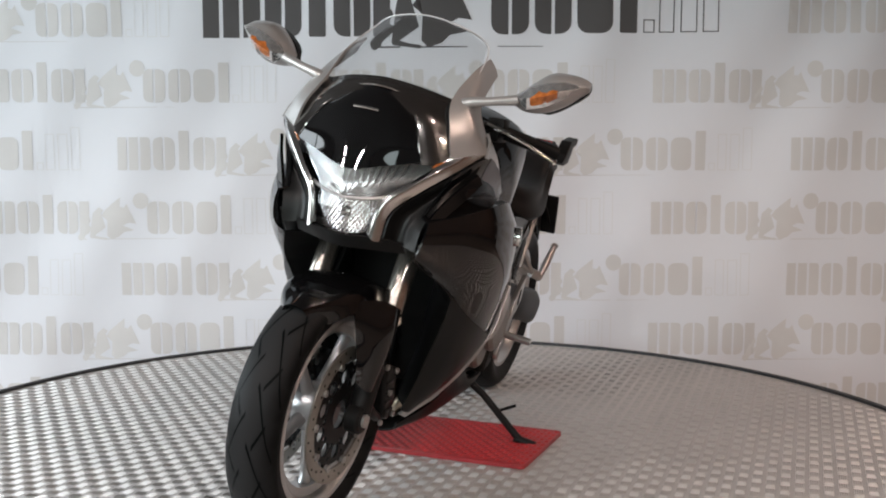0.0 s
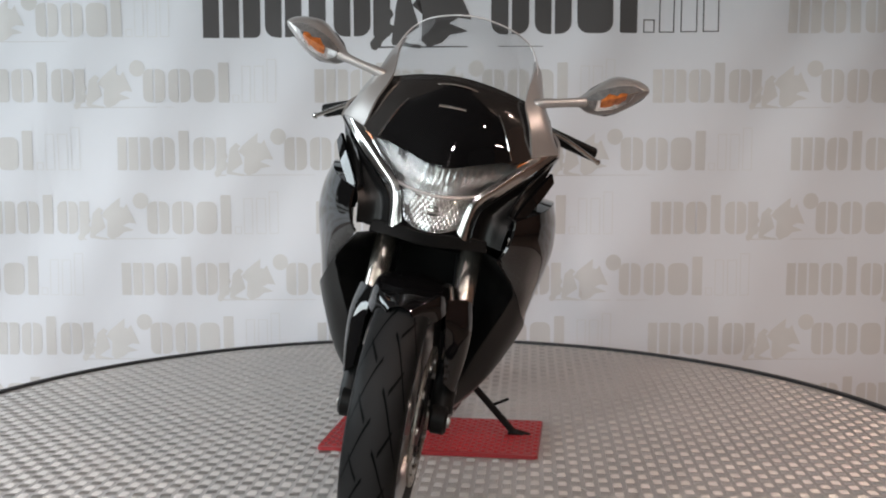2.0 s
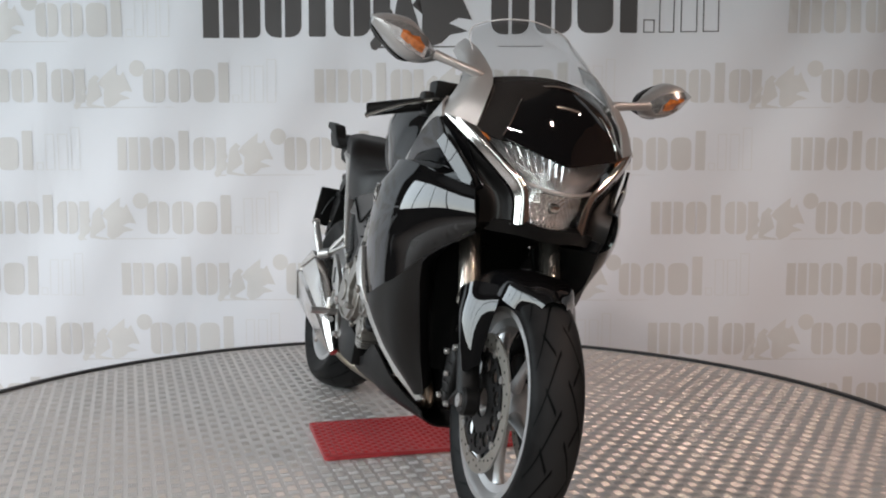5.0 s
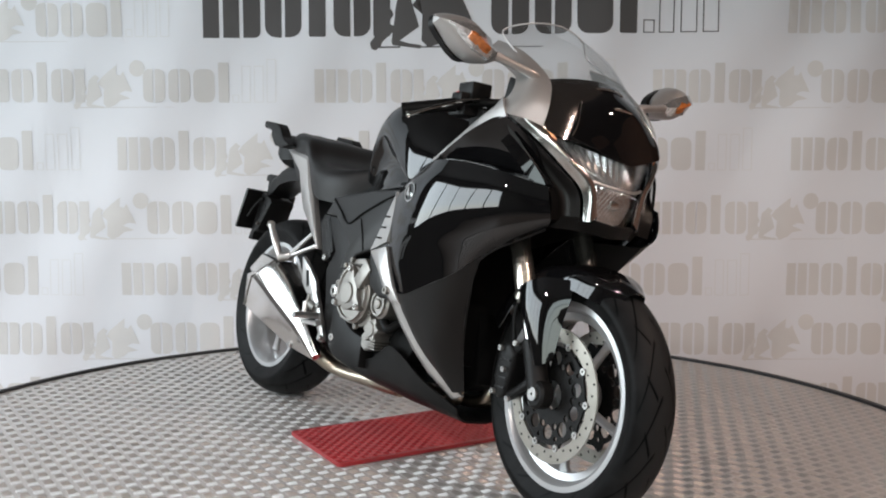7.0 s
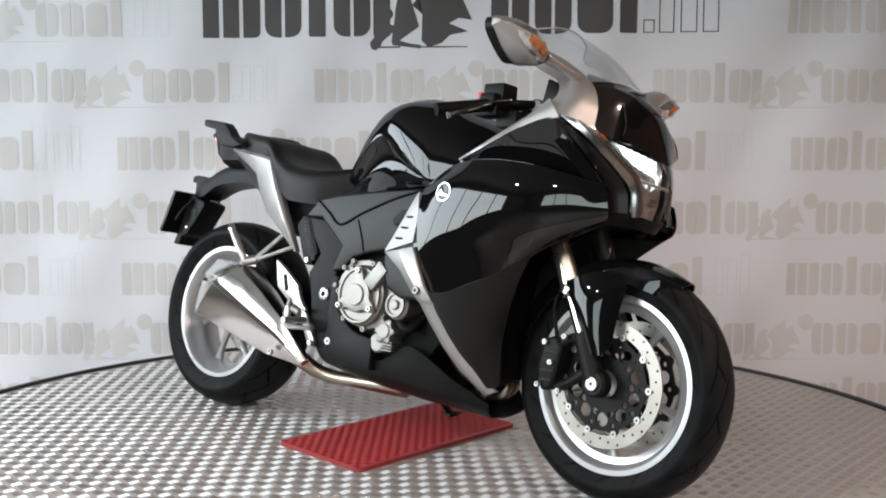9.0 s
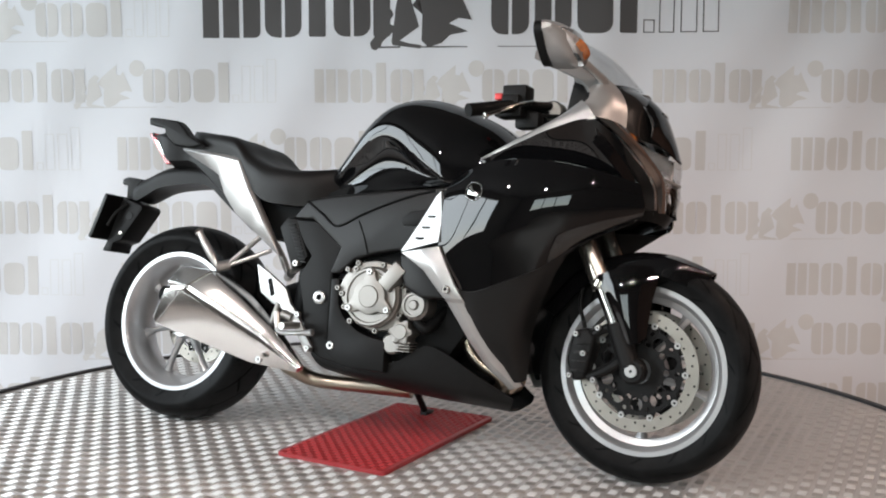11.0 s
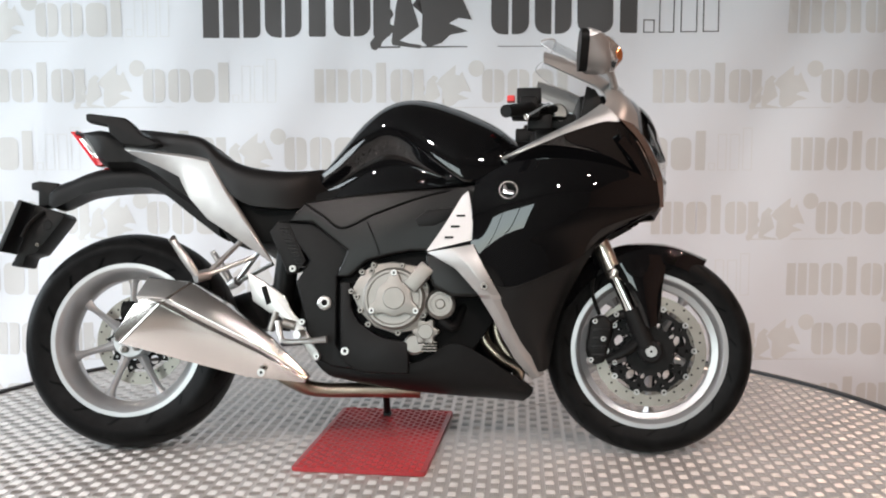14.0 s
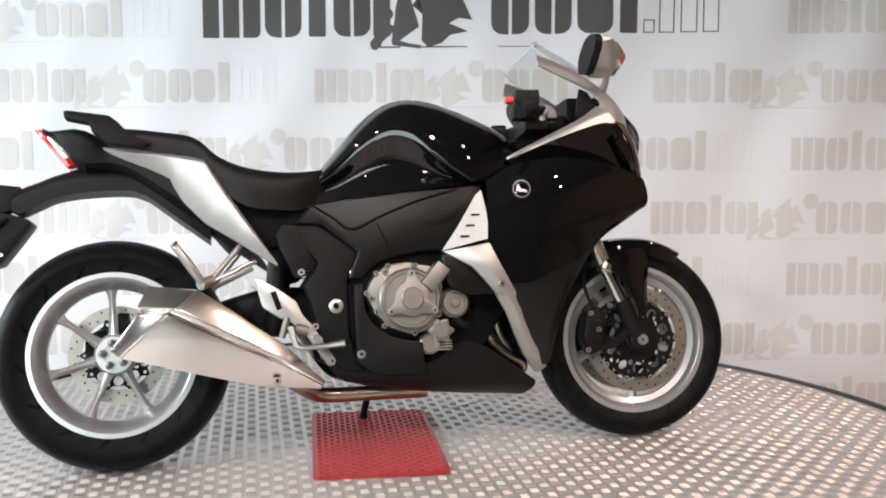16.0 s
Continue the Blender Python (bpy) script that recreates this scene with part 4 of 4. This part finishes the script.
    part("water_pump", join(disc(0.165, 0.424, 0.042, -0.14, -0.215, 0.008), lathe([(0.026, -0.212), (0.028, -0.22), (0.034, -0.22), (0.036, -0.212)], 0.165, 0.424, 32), disc(0.165, 0.424, 0.014, -0.21, -0.222, 0.003)), M_CAST, bike, "cast aluminium pump cover")
    part("generator_cover", join(prism([(0.124 + (0.033 + 0.006 * math.cos(k * math.tau / 8)) * math.cos(k * math.tau / 48), 0.347 + (0.033 + 0.006 * math.cos(k * math.tau / 8)) * math.sin(k * math.tau / 48)) for k in range(48)], -0.205, -0.14, 0.005, 2), disc(0.124, 0.347, 0.022, -0.2, -0.209, 0.002), disc(0.093, 0.312, 0.03, -0.14, -0.195, 0.006)), M_CAST, bike)
    part("starter_bracket", moved(box(-0.022, -0.25, -0.040, 0.022, -0.19, 0.040, 0.006), pose(0.106, 0, 0.497, 0, 40, 0)), M_CAST, bike)
    part("engine_cover", prism([(-0.118, 0.485), (-0.09, 0.485), (-0.086, 0.41), (-0.066, 0.375), (-0.016, 0.338), (0.02, 0.326), (0.075, 0.318), (0.077, 0.228), (-0.05, 0.232), (-0.085, 0.246), (-0.115, 0.272)], -0.197, -0.14, 0.008, 2), M_MATTE, bike, "matte black lower engine cover")
    part("pump_hose", tube([(0.165, -0.19, 0.38), (0.20, -0.19, 0.36), (0.22, -0.15, 0.40), (0.25, -0.12, 0.46)], 0.014, 12, 14), M_RUBBER, bike, "black coolant hose")
    for k in range(4):
        part("cooling_fin", box(0.105, -0.2, 0.292 + k * 0.008, 0.155, -0.14, 0.2955 + k * 0.008, 0.001), M_CAST, bike)
    part("left_cover", join(disc(0.036, 0.438, 0.093, 0.15, 0.225, 0.01), disc(0.10, 0.36, 0.06, 0.14, 0.2, 0.01)), M_CAST, bike)
    both("air_pod", prism([(0.125, 0.562), (0.211, 0.555), (0.283, 0.443), (0.20, 0.442), (0.146, 0.468), (0.130, 0.51)], -0.245, -0.15, 0.01, 3), M_GREY, bike, "dark grey air pod")
    tip = thick(grid([
        [(0.242, -0.262, 0.735), (0.254, -0.270, 0.66), (0.252, -0.276, 0.597)],
        [(0.226, -0.256, 0.722), (0.176, -0.252, 0.640), (0.126, -0.246, 0.568)]], 10, 8), 0.007)
    both("strip_plate", tip, M_SILVER, bike, "silver slotted side plate")
    strip = facets([
        [(0.129, -0.248, 0.566), (0.195, -0.266, 0.575), (0.256, -0.278, 0.585)],
        [(0.208, -0.264, 0.520), (0.244, -0.281, 0.526), (0.282, -0.277, 0.532)],
        [(0.242, -0.264, 0.482), (0.276, -0.279, 0.484), (0.308, -0.274, 0.484)],
        [(0.273, -0.256, 0.447), (0.302, -0.268, 0.447), (0.331, -0.262, 0.446)],
        [(0.278, -0.247, 0.438), (0.308, -0.258, 0.437), (0.337, -0.251, 0.436)],
        [(0.308, -0.232, 0.390), (0.332, -0.243, 0.396), (0.357, -0.235, 0.403)],
        [(0.339, -0.200, 0.329), (0.362, -0.211, 0.336), (0.388, -0.202, 0.344)],
        [(0.375, -0.160, 0.270), (0.397, -0.170, 0.276), (0.422, -0.161, 0.283)],
        [(0.425, -0.106, 0.214), (0.443, -0.114, 0.220), (0.462, -0.107, 0.230)]], 0.012)
    both("side_strip", strip, M_SILVER, bike, "silver side strip")
    # Dark bars laid on the plate paint the shade of its slots.
    for q, (x, z) in enumerate(((0.222, 0.665), (0.207, 0.635), (0.190, 0.605))):
        both("slot", box(x - 0.012, -0.2655, z - 0.002, x + 0.012, -0.255, z + 0.003, 0.0008), M_DARKIN, bike)
    bolt(bike, 0.287, -0.272, 0.47, 0.011, M_CAST)
    belly = thick(grid([
        [(-0.205, -0.155, 0.279), (-0.064, -0.165, 0.242), (0.10, -0.175, 0.262), (0.185, -0.178, 0.312), (0.25, -0.175, 0.30), (0.34, -0.15, 0.245), (0.43, -0.09, 0.19)],
        [(-0.17, -0.15, 0.235), (-0.06, -0.155, 0.215), (0.05, -0.16, 0.21), (0.15, -0.16, 0.215), (0.23, -0.15, 0.205), (0.32, -0.13, 0.19), (0.425, -0.08, 0.17)],
        [(-0.14, -0.12, 0.215), (-0.05, -0.10, 0.195), (0.05, -0.09, 0.18), (0.15, -0.085, 0.172), (0.23, -0.08, 0.165), (0.32, -0.06, 0.158), (0.405, -0.04, 0.15)],
        [(-0.13, 0.0, 0.22), (-0.05, 0.0, 0.195), (0.05, 0.0, 0.18), (0.15, 0.0, 0.170), (0.23, 0.0, 0.163), (0.32, 0.0, 0.156), (0.402, 0.0, 0.148)]], 26, 14), 0.005)
    both("belly_pan", belly, M_MATTE, bike, "matte black belly pan")
    for y, u in ((-0.10, 0.0), (-0.075, 0.042), (0.05, 0.0), (0.085, 0.03)):
        part("exhaust_header", tube([(0.31 + u, y, 0.45), (0.288 + u, y, 0.41), (0.279 + u, y, 0.37), (0.293 + u, y, 0.318), (0.338 + u * 0.7, y, 0.272), (0.39, y * 0.9, 0.242), (0.37, y * 0.7, 0.205), (0.30, y * 0.5, 0.195), (0.10, y * 0.5, 0.19)], 0.0165, 14, 40), M_HEADER, bike, "heat-tinted exhaust header")
    # Dark panel added to block the bright floor behind the header pipes.
    part("header_backing", prism([(0.22, 0.25), (0.26, 0.42), (0.40, 0.45), (0.425, 0.32), (0.44, 0.26), (0.37, 0.23), (0.25, 0.22)], -0.04, 0.04, 0.006), M_DARKIN, bike, "dark filler behind the header pipes")
    part("exhaust_pipe", tube([(0.10, -0.05, 0.185), (-0.05, -0.07, 0.178), (-0.20, -0.09, 0.18), (-0.26, -0.13, 0.21), (-0.32, -0.16, 0.255)], [0.03, 0.022, 0.022, 0.026, 0.03], 16, 24), M_HEADER, bike, "heat-tinted exhaust pipe")

    # --- exhaust ---
    sec_end = [(-0.736, -0.203, 0.307), (-0.615, -0.246, 0.416), (-0.607, -0.233, 0.424), (-0.598, -0.240, 0.432), (-0.535, -0.213, 0.480), (-0.530, -0.13, 0.480), (-0.70, -0.12, 0.31)]
    secs = [
        [(-0.215, -0.182, 0.201), (-0.212, -0.190, 0.210), (-0.210, -0.186, 0.213), (-0.208, -0.187, 0.216), (-0.20, -0.178, 0.221), (-0.20, -0.165, 0.219), (-0.215, -0.165, 0.203)],
        [(-0.38, -0.184, 0.216), (-0.345, -0.209, 0.285), (-0.342, -0.199, 0.292), (-0.336, -0.205, 0.300), (-0.31, -0.191, 0.325), (-0.31, -0.14, 0.322), (-0.38, -0.13, 0.222)],
        [(-0.56, -0.194, 0.261), (-0.49, -0.228, 0.354), (-0.485, -0.216, 0.361), (-0.477, -0.223, 0.371), (-0.43, -0.201, 0.411), (-0.425, -0.13, 0.410), (-0.55, -0.12, 0.27)], sec_end]
    can = rings(secs, 0, True, 0)
    bmesh.ops.bevel(can, geom=can.edges[:], offset=0.003, segments=2, affect="EDGES", profile=0.6)
    part("silencer", can, M_STEEL, bike, "polished angular silencer")
    cap = rings([[(x - 0.004, y, z + 0.002) for x, y, z in sec_end], [(-0.764, -0.190, 0.328), (-0.692, -0.230, 0.418), (-0.686, -0.216, 0.428), (-0.692, -0.224, 0.440), (-0.665, -0.197, 0.496), (-0.66, -0.135, 0.496), (-0.742, -0.125, 0.330)]], 0, True, 0)
    bmesh.ops.bevel(cap, geom=cap.edges[:], offset=0.003, segments=2, affect="EDGES", profile=0.6)
    part("silencer_outlet", tube([(-0.742, -0.17, 0.40), (-0.715, -0.17, 0.40)], 0.028, 18), M_DARKIN, bike)
    part("silencer_seam", tube([(x - 0.002, y - 0.001, z + 0.001) for x, y, z in sec_end[:5]], 0.0025, 8), M_CHROME, bike, "bright seam round the silencer")
    part("silencer_cap", cap, M_STEEL, bike, "polished silencer end cap")
    for k in range(5):
        a = k * math.tau / 5 + 0.5
        part("wheel_nut", lathe([(0.003, -0.045), (0.011, -0.045), (0.011, -0.06), (0.003, -0.064)], RX + 0.032 * math.cos(a), RZ + 0.032 * math.sin(a), 14), M_CAST, rw)
    bolt(bike, -0.333, -0.205, 0.23, 0.011)

    # --- swingarm, footrests, stand ---
    part("swingarm", rings([[(x, y, z - h), (x, y + 0.05, z - h), (x, y + 0.05, z + h), (x, y, z + h)] for x, y, z, h in ((-0.16, 0.05, 0.43, 0.05), (-0.35, 0.07, 0.42, 0.06), (-0.55, 0.10, 0.38, 0.05), (-0.80, 0.10, 0.33, 0.055), (-0.86, 0.10, 0.33, 0.03))], 20, True, 14), M_MATTE, bike, "black single-sided swingarm")
    part("shock", tube([(-0.33, 0, 0.35), (-0.30, 0, 0.62)], 0.035, 16), M_MATTE, bike)
    both("footrest_bracket", prism([(-0.388, 0.514), (-0.341, 0.489), (-0.276, 0.444), (-0.259, 0.405), (-0.232, 0.374), (-0.172, 0.280), (-0.176, 0.264), (-0.192, 0.263), (-0.252, 0.352), (-0.293, 0.389), (-0.322, 0.399), (-0.367, 0.430)], -0.185, -0.17, 0.003), M_ALU, bike, "aluminium footrest bracket")
    # Dark patch on the bracket, painting the shade in its slot.
    both("slot_patch", prism([(-0.345, 0.470), (-0.330, 0.474), (-0.314, 0.425), (-0.328, 0.419)], -0.1865, -0.18, 0.001), M_DARKIN, bike)
    both("footrest", tube([(-0.225, -0.18, 0.34), (-0.225, -0.27, 0.335)], 0.011, 12), M_ALU, bike, "aluminium rider footrest")
    part("brake_pedal", tube([(-0.293, -0.195, 0.374), (-0.284, -0.20, 0.335), (-0.269, -0.205, 0.316), (-0.209, -0.21, 0.318), (-0.150, -0.22, 0.324)], [0.010, 0.009, 0.008, 0.007, 0.010], 10, 10), M_ALU, bike, "aluminium brake pedal")
    both("passenger_footrest", join(tube([(-0.42, -0.13, 0.605), (-0.50, -0.175, 0.51)], 0.008, 10), tube([(-0.38, -0.13, 0.56), (-0.50, -0.175, 0.505)], 0.007, 10), tube([(-0.525, -0.20, 0.50), (-0.555, -0.208, 0.545), (-0.59, -0.215, 0.595), (-0.593, -0.216, 0.60)], [0.010, 0.013, 0.010, 0.014], 12, 8), tube([(-0.50, -0.172, 0.507), (-0.53, -0.20, 0.495)], 0.016, 12)), M_ALU, bike, "aluminium passenger footrest")
    part("master_cylinder", join(tube([(-0.317, -0.18, 0.345), (-0.30, -0.18, 0.40)], 0.010, 12), tube([(-0.28, -0.185, 0.37), (-0.245, -0.185, 0.36)], 0.014, 12)), M_CAST, bike, "small rear brake cylinder")
    bolt(bike, -0.225, -0.186, 0.372, 0.009)
    bolt(bike, -0.182, -0.186, 0.276, 0.009)
    bolt(bike, -0.165, -0.169, 0.427, 0.02)
    bolt(bike, -0.258, -0.17, 0.523, 0.01)
    bolt(bike, -0.11, -0.171, 0.518, 0.014)
    bolt(bike, -0.102, -0.189, 0.291, 0.012)
    part("side_stand", join(tube([(-0.02, 0.10, 0.25), (-0.025, 0.20, 0.19), (-0.03, 0.335, 0.082)], 0.011, 10), tube([(-0.03, 0.318, 0.083), (-0.03, 0.385, 0.077)], 0.013, 10), tube([(-0.03, 0.25, 0.15), (-0.045, 0.30, 0.178)], 0.005, 8)), M_MATTE, bike, "black folded-out side stand")

    # --- fork, front mudguard, calipers ---
    both("fork_tube", tube([(0.585, -0.105, 0.70), (0.672, -0.105, 0.512)], 0.027, 20), M_GOLD, bike, "bright fork tube")
    both("fork_slider", tube([(0.668, -0.105, 0.52), (0.725, -0.105, 0.395)], 0.0205, 18), M_CHROME, bike, "chrome fork slider")
    both("fork_foot", join(tube([(0.715, -0.105, 0.42), (0.76, -0.105, 0.31)], 0.027, 16), disc(0.769, 0.30, 0.034, -0.085, -0.125, 0.006)), M_MATTE, bike, "black fork foot")
    both("axle_nut", lathe([(0.004, -0.12), (0.016, -0.12), (0.016, -0.131), (0.004, -0.131)], 0.769, 0.30, 20), M_ALU, bike)
    both("brake_caliper", prism([(0.600, 0.392), (0.640, 0.405), (0.664, 0.378), (0.652, 0.318), (0.640, 0.268), (0.606, 0.258), (0.586, 0.312)], -0.118, -0.05, 0.012, 3), M_MATTE, bike, "black radial brake caliper")
    both("caliper_arm", join(tube([(0.745, -0.10, 0.335), (0.70, -0.105, 0.30), (0.645, -0.10, 0.272)], [0.018, 0.014, 0.012], 10, 8), tube([(0.722, -0.10, 0.402), (0.69, -0.102, 0.405), (0.65, -0.10, 0.385)], [0.018, 0.013, 0.012], 10, 8)), M_MATTE, bike)
    for k in range(4):
        both("caliper_fin", box(0.60 + k * 0.003, -0.121, 0.285 + k * 0.024, 0.64 + k * 0.004, -0.112, 0.291 + k * 0.024, 0.002), M_GREY, bike)
    rows = []
    for a, hw, dr in ((152, 0.072, 0.024), (127, 0.08, 0.018), (104, 0.082, 0.013), (84, 0.078, 0.011), (70, 0.066, 0.010), (57, 0.026, 0.014)):
        a = radians(a)
        R = 0.30 + dr
        c, s = math.cos(a), math.sin(a)
        rows.append([(FX + (R - 0.055) * c, -hw - 0.012, FZ + (R - 0.055) * s), (FX + (R - 0.01) * c, -hw, FZ + (R - 0.01) * s), (FX + R * c, -hw * 0.6, FZ + R * s), (FX + (R + 0.006) * c, 0, FZ + (R + 0.006) * s)])
    part("front_mudguard", thick(grid(half(rows), 24, 30), 0.004), M_GLOSS, bike, "glossy black front mudguard")
    both("mudguard_leg", thick(grid([
        [(0.655, -0.128, 0.540), (0.70, -0.138, 0.556), (0.75, -0.120, 0.575), (0.81, -0.080, 0.575)],
        [(0.695, -0.138, 0.490), (0.725, -0.144, 0.500), (0.765, -0.130, 0.520), (0.815, -0.088, 0.535)],
        [(0.730, -0.136, 0.430), (0.748, -0.140, 0.435), (0.775, -0.128, 0.450), (0.805, -0.094, 0.480)],
        [(0.755, -0.128, 0.370), (0.766, -0.130, 0.368), (0.782, -0.122, 0.372), (0.797, -0.104, 0.390)]], 12, 12), 0.004), M_GLOSS, bike)

    # --- mirrors, bars ---
    for s in (-1, 1):
        def f(p):
            return (p[0], -s * p[1], p[2])
        ringz = []
        for y, x0, x1, z0, z1 in ((-0.278, 0.595, 0.622, 1.060, 1.078), (-0.31, 0.560, 0.634, 1.050, 1.106), (-0.35, 0.544, 0.636, 1.055, 1.136), (-0.39, 0.544, 0.624, 1.076, 1.142), (-0.42, 0.550, 0.604, 1.102, 1.141), (-0.438, 0.560, 0.586, 1.118, 1.135)):
            zc, xc = (z0 + z1) / 2, (x0 + x1) / 2
            ringz.append([f((x0, y, z0)), f((x1 - 0.02, y, z0)), f((x1, y, zc)), f((x1 - 0.03, y, z1)), f((x0, y, z1))])
        mir = part("mirror", rings(ringz, 30, True, 16), M_SILVER, bike, "silver mirror with a built-in indicator")
        part("stalk", tube([f(p) for p in ((0.640, -0.168, 1.026), (0.652, -0.186, 1.044), (0.644, -0.235, 1.056), (0.626, -0.292, 1.070))], [0.017, 0.013, 0.010, 0.012], 14, 14), M_SILVER, mir)
        part("back_shell", rings([[f((0.548 - d, y, z)) for y, z in ((-0.295, 1.062), (-0.35, 1.050), (-0.408, 1.086), (-0.436, 1.116), (-0.425, 1.142), (-0.36, 1.144), (-0.30, 1.104))] for d in (-0.012, 0.010)], 20, True, 4), M_MATTE, mir, "black mirror backing")
        def lens(stations):
            return rings([[f(p) for p in ((0.59, y, zt), (xf - 0.014, y, zt), (xf, y, (zt + zb) / 2), (xf - 0.014, y, zb), (0.59, y, zb))] for y, xf, zt, zb in stations], 0, True, 0)
        part("indicator", lens(((-0.294, 0.636, 1.080, 1.068), (-0.318, 0.650, 1.102, 1.053), (-0.36, 0.652, 1.120, 1.066), (-0.39, 0.638, 1.127, 1.088), (-0.420, 0.610, 1.126, 1.116))), M_LAMPGLASS, mir, "clear indicator lens")
        part("amber_lamp", lens(((-0.326, 0.654, 1.091, 1.063), (-0.34, 0.657, 1.099, 1.066), (-0.365, 0.655, 1.108, 1.077), (-0.382, 0.647, 1.112, 1.090))), M_AMBER, mir, "amber indicator lamp")
    both("inner_panel", prism([(0.558, 0.958), (0.575, 1.046), (0.60, 1.036), (0.630, 0.985), (0.605, 0.958)], -0.200, -0.186, 0.004), M_MATTE, bike, "black inner panel behind the screen")
    both("switch_pod", join(box(0.375, -0.225, 0.955, 0.455, -0.165, 0.998, 0.008), box(0.42, -0.185, 0.93, 0.49, -0.14, 0.975, 0.008)), M_MATTE, bike, "black switch pod")
    both("handlebar", tube([(0.50, -0.12, 1.0), (0.44, -0.22, 0.985), (0.37, -0.345, 0.95)], 0.012, 12, 10), M_MATTE, bike, "black handlebar")
    both("grip", tube([(0.43, -0.235, 0.98), (0.365, -0.355, 0.948)], 0.0175, 16), M_RUBBER, bike, "black rubber grip")
    both("switch_box", box(0.40, -0.235, 0.975, 0.45, -0.19, 1.015, 0.008), M_MATTE, bike)
    both("lever", tube([(0.48, -0.20, 0.995), (0.465, -0.27, 0.975), (0.425, -0.362, 0.932), (0.422, -0.366, 0.930)], [0.007, 0.0055, 0.0055, 0.009], 10, 14), M_CHROME, bike, "polished brake lever")
    part("brake_reservoir", box(0.39, -0.21, 1.0, 0.46, -0.15, 1.045, 0.006), M_MATTE, bike, "black brake fluid reservoir")
    part("kill_switch", box(0.362, -0.20, 1.008, 0.385, -0.17, 1.026, 0.004), M_REDSW, bike, "red engine stop switch")
    part("top_yoke", box(0.44, -0.13, 0.94, 0.56, 0.13, 0.985, 0.01), M_MATTE, bike)
    for y, z, k in ((-0.16, 0.985, 0), (-0.14, 0.99, 1), (0.15, 0.985, 2), (-0.12, 0.975, 3)):
        part("cable", tube([(0.42, y * 1.3, z), (0.47, y, z - 0.02 + 0.01 * k), (0.53, y * 0.8, z - 0.02), (0.58, y * 0.5, z - 0.05)], 0.005, 8, 16), M_RUBBER, bike, "black cable")
    both("bar_clamp", disc(0.505, 0.985, 0.03, -0.085, -0.13, 0.004), M_CAST, bike)
    both("clamp_ring", moved(disc(0, 0, 0.031, -0.012, 0.012, 0.003, 24), pose(0.668, -0.105, 0.522) @ pose(0, 0, 0, 0, 25, 0) @ pose(0, 0, 0, 90, 0, 0)), M_GOLD, bike)
    for x, z in ((0.612, 0.385), (0.672, 0.405), (0.60, 0.275), (0.667, 0.268), (0.635, 0.335)):
        bolt(bike, x, -0.1185, z, 0.0075)
        part("bolt", flip(disc(x, z, 0.0075, -0.1185, -0.126, 0.001, 12)), M_ALU, bike)
    both("brake_hose", tube([(0.62, -0.09, 0.40), (0.60, -0.085, 0.47), (0.61, -0.08, 0.56), (0.58, -0.07, 0.66)], 0.0055, 8, 16), M_RUBBER, bike, "black brake hose")
    part("dashboard", box(0.56, -0.12, 0.96, 0.66, 0.12, 1.04, 0.015), M_MATTE, bike, "black dashboard")
    for sgn in (-1, 1):
        bd = part("badge", moved(disc(0, 0, 0.025, 0.0, 0.008, 0.002), Matrix.Translation((0.352, sgn * 0.2905, 0.733)) @ pose(0, 0, 0, 4 * sgn, 0, 6 * sgn)), M_GLOSS, bike, "round badge with a chrome ring")
        for nm, bmm in (("ring", lathe([(0.0225, -0.002), (0.0255, -0.002), (0.0255, 0.010), (0.0225, 0.010)], 0, 0, 40)), ("shape", prism([(-0.017, -0.008), (0.014, -0.012), (0.017, -0.004), (-0.002, 0.001), (-0.008, 0.016), (-0.014, 0.012)], -0.0025, 0.0105, 0.001))):
            part(nm, moved(bmm, Matrix.Translation((0.352, sgn * 0.2905, 0.733)) @ pose(0, 0, 0, 4 * sgn, 0, 6 * sgn)), M_CHROME, bd)
    # the fork and all it carries are turned a little to the right
    steered = ("front_wheel", "fork_tube", "fork_slider", "fork_foot", "axle_nut", "brake_caliper", "caliper_arm", "caliper_fin", "front_mudguard", "mudguard_leg", "clamp_ring", "handlebar", "grip", "switch_box", "switch_pod", "lever", "brake_reservoir", "kill_switch", "top_yoke", "bar_clamp")
    axis = Vector((-math.sin(radians(25)), 0, math.cos(radians(25))))
    turn = Matrix.Translation((0.640, 0, 0.497)) @ Matrix.Rotation(radians(-4.0), 4, axis) @ Matrix.Translation((-0.640, 0, -0.497))
    for ob in bike.children:
        kind = ob.name.split(".")[0]
        ahead = kind in ("brake_disc", "bolt") and ob.data.vertices[0].co.x > 0.5
        if kind in steered or ahead:
            ob.matrix_basis = turn
    return bike


build_room()
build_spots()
build_banner()
turntable = build_turntable()
stand_plate = build_mat()
motorcycle = build_bike()

# where the plate and the motorcycle stand on the turntable
BIKE = Matrix.Translation((-0.0724, -0.042, 0.003)) @ pose(0, 0, 0, 0, 0, 2.1) @ pose(0, 0, 0, -11.02, 0, 0)
STAND = pose(-0.106, 0.058, 0.0, 0, 0, -3.0)
TURN = [(t, -110.2 + 7.557 * t) for t in range(17)]


def motions():
    walk(turntable, [(t, pose(0, 0, 0, 0, 0, a)) for t, a in TURN])
    walk(stand_plate, [(t, pose(0, 0, 0, 0, 0, a) @ STAND) for t, a in TURN])
    walk(motorcycle, [(t, pose(0, 0, 0, 0, 0, a) @ BIKE) for t, a in TURN])


motions()
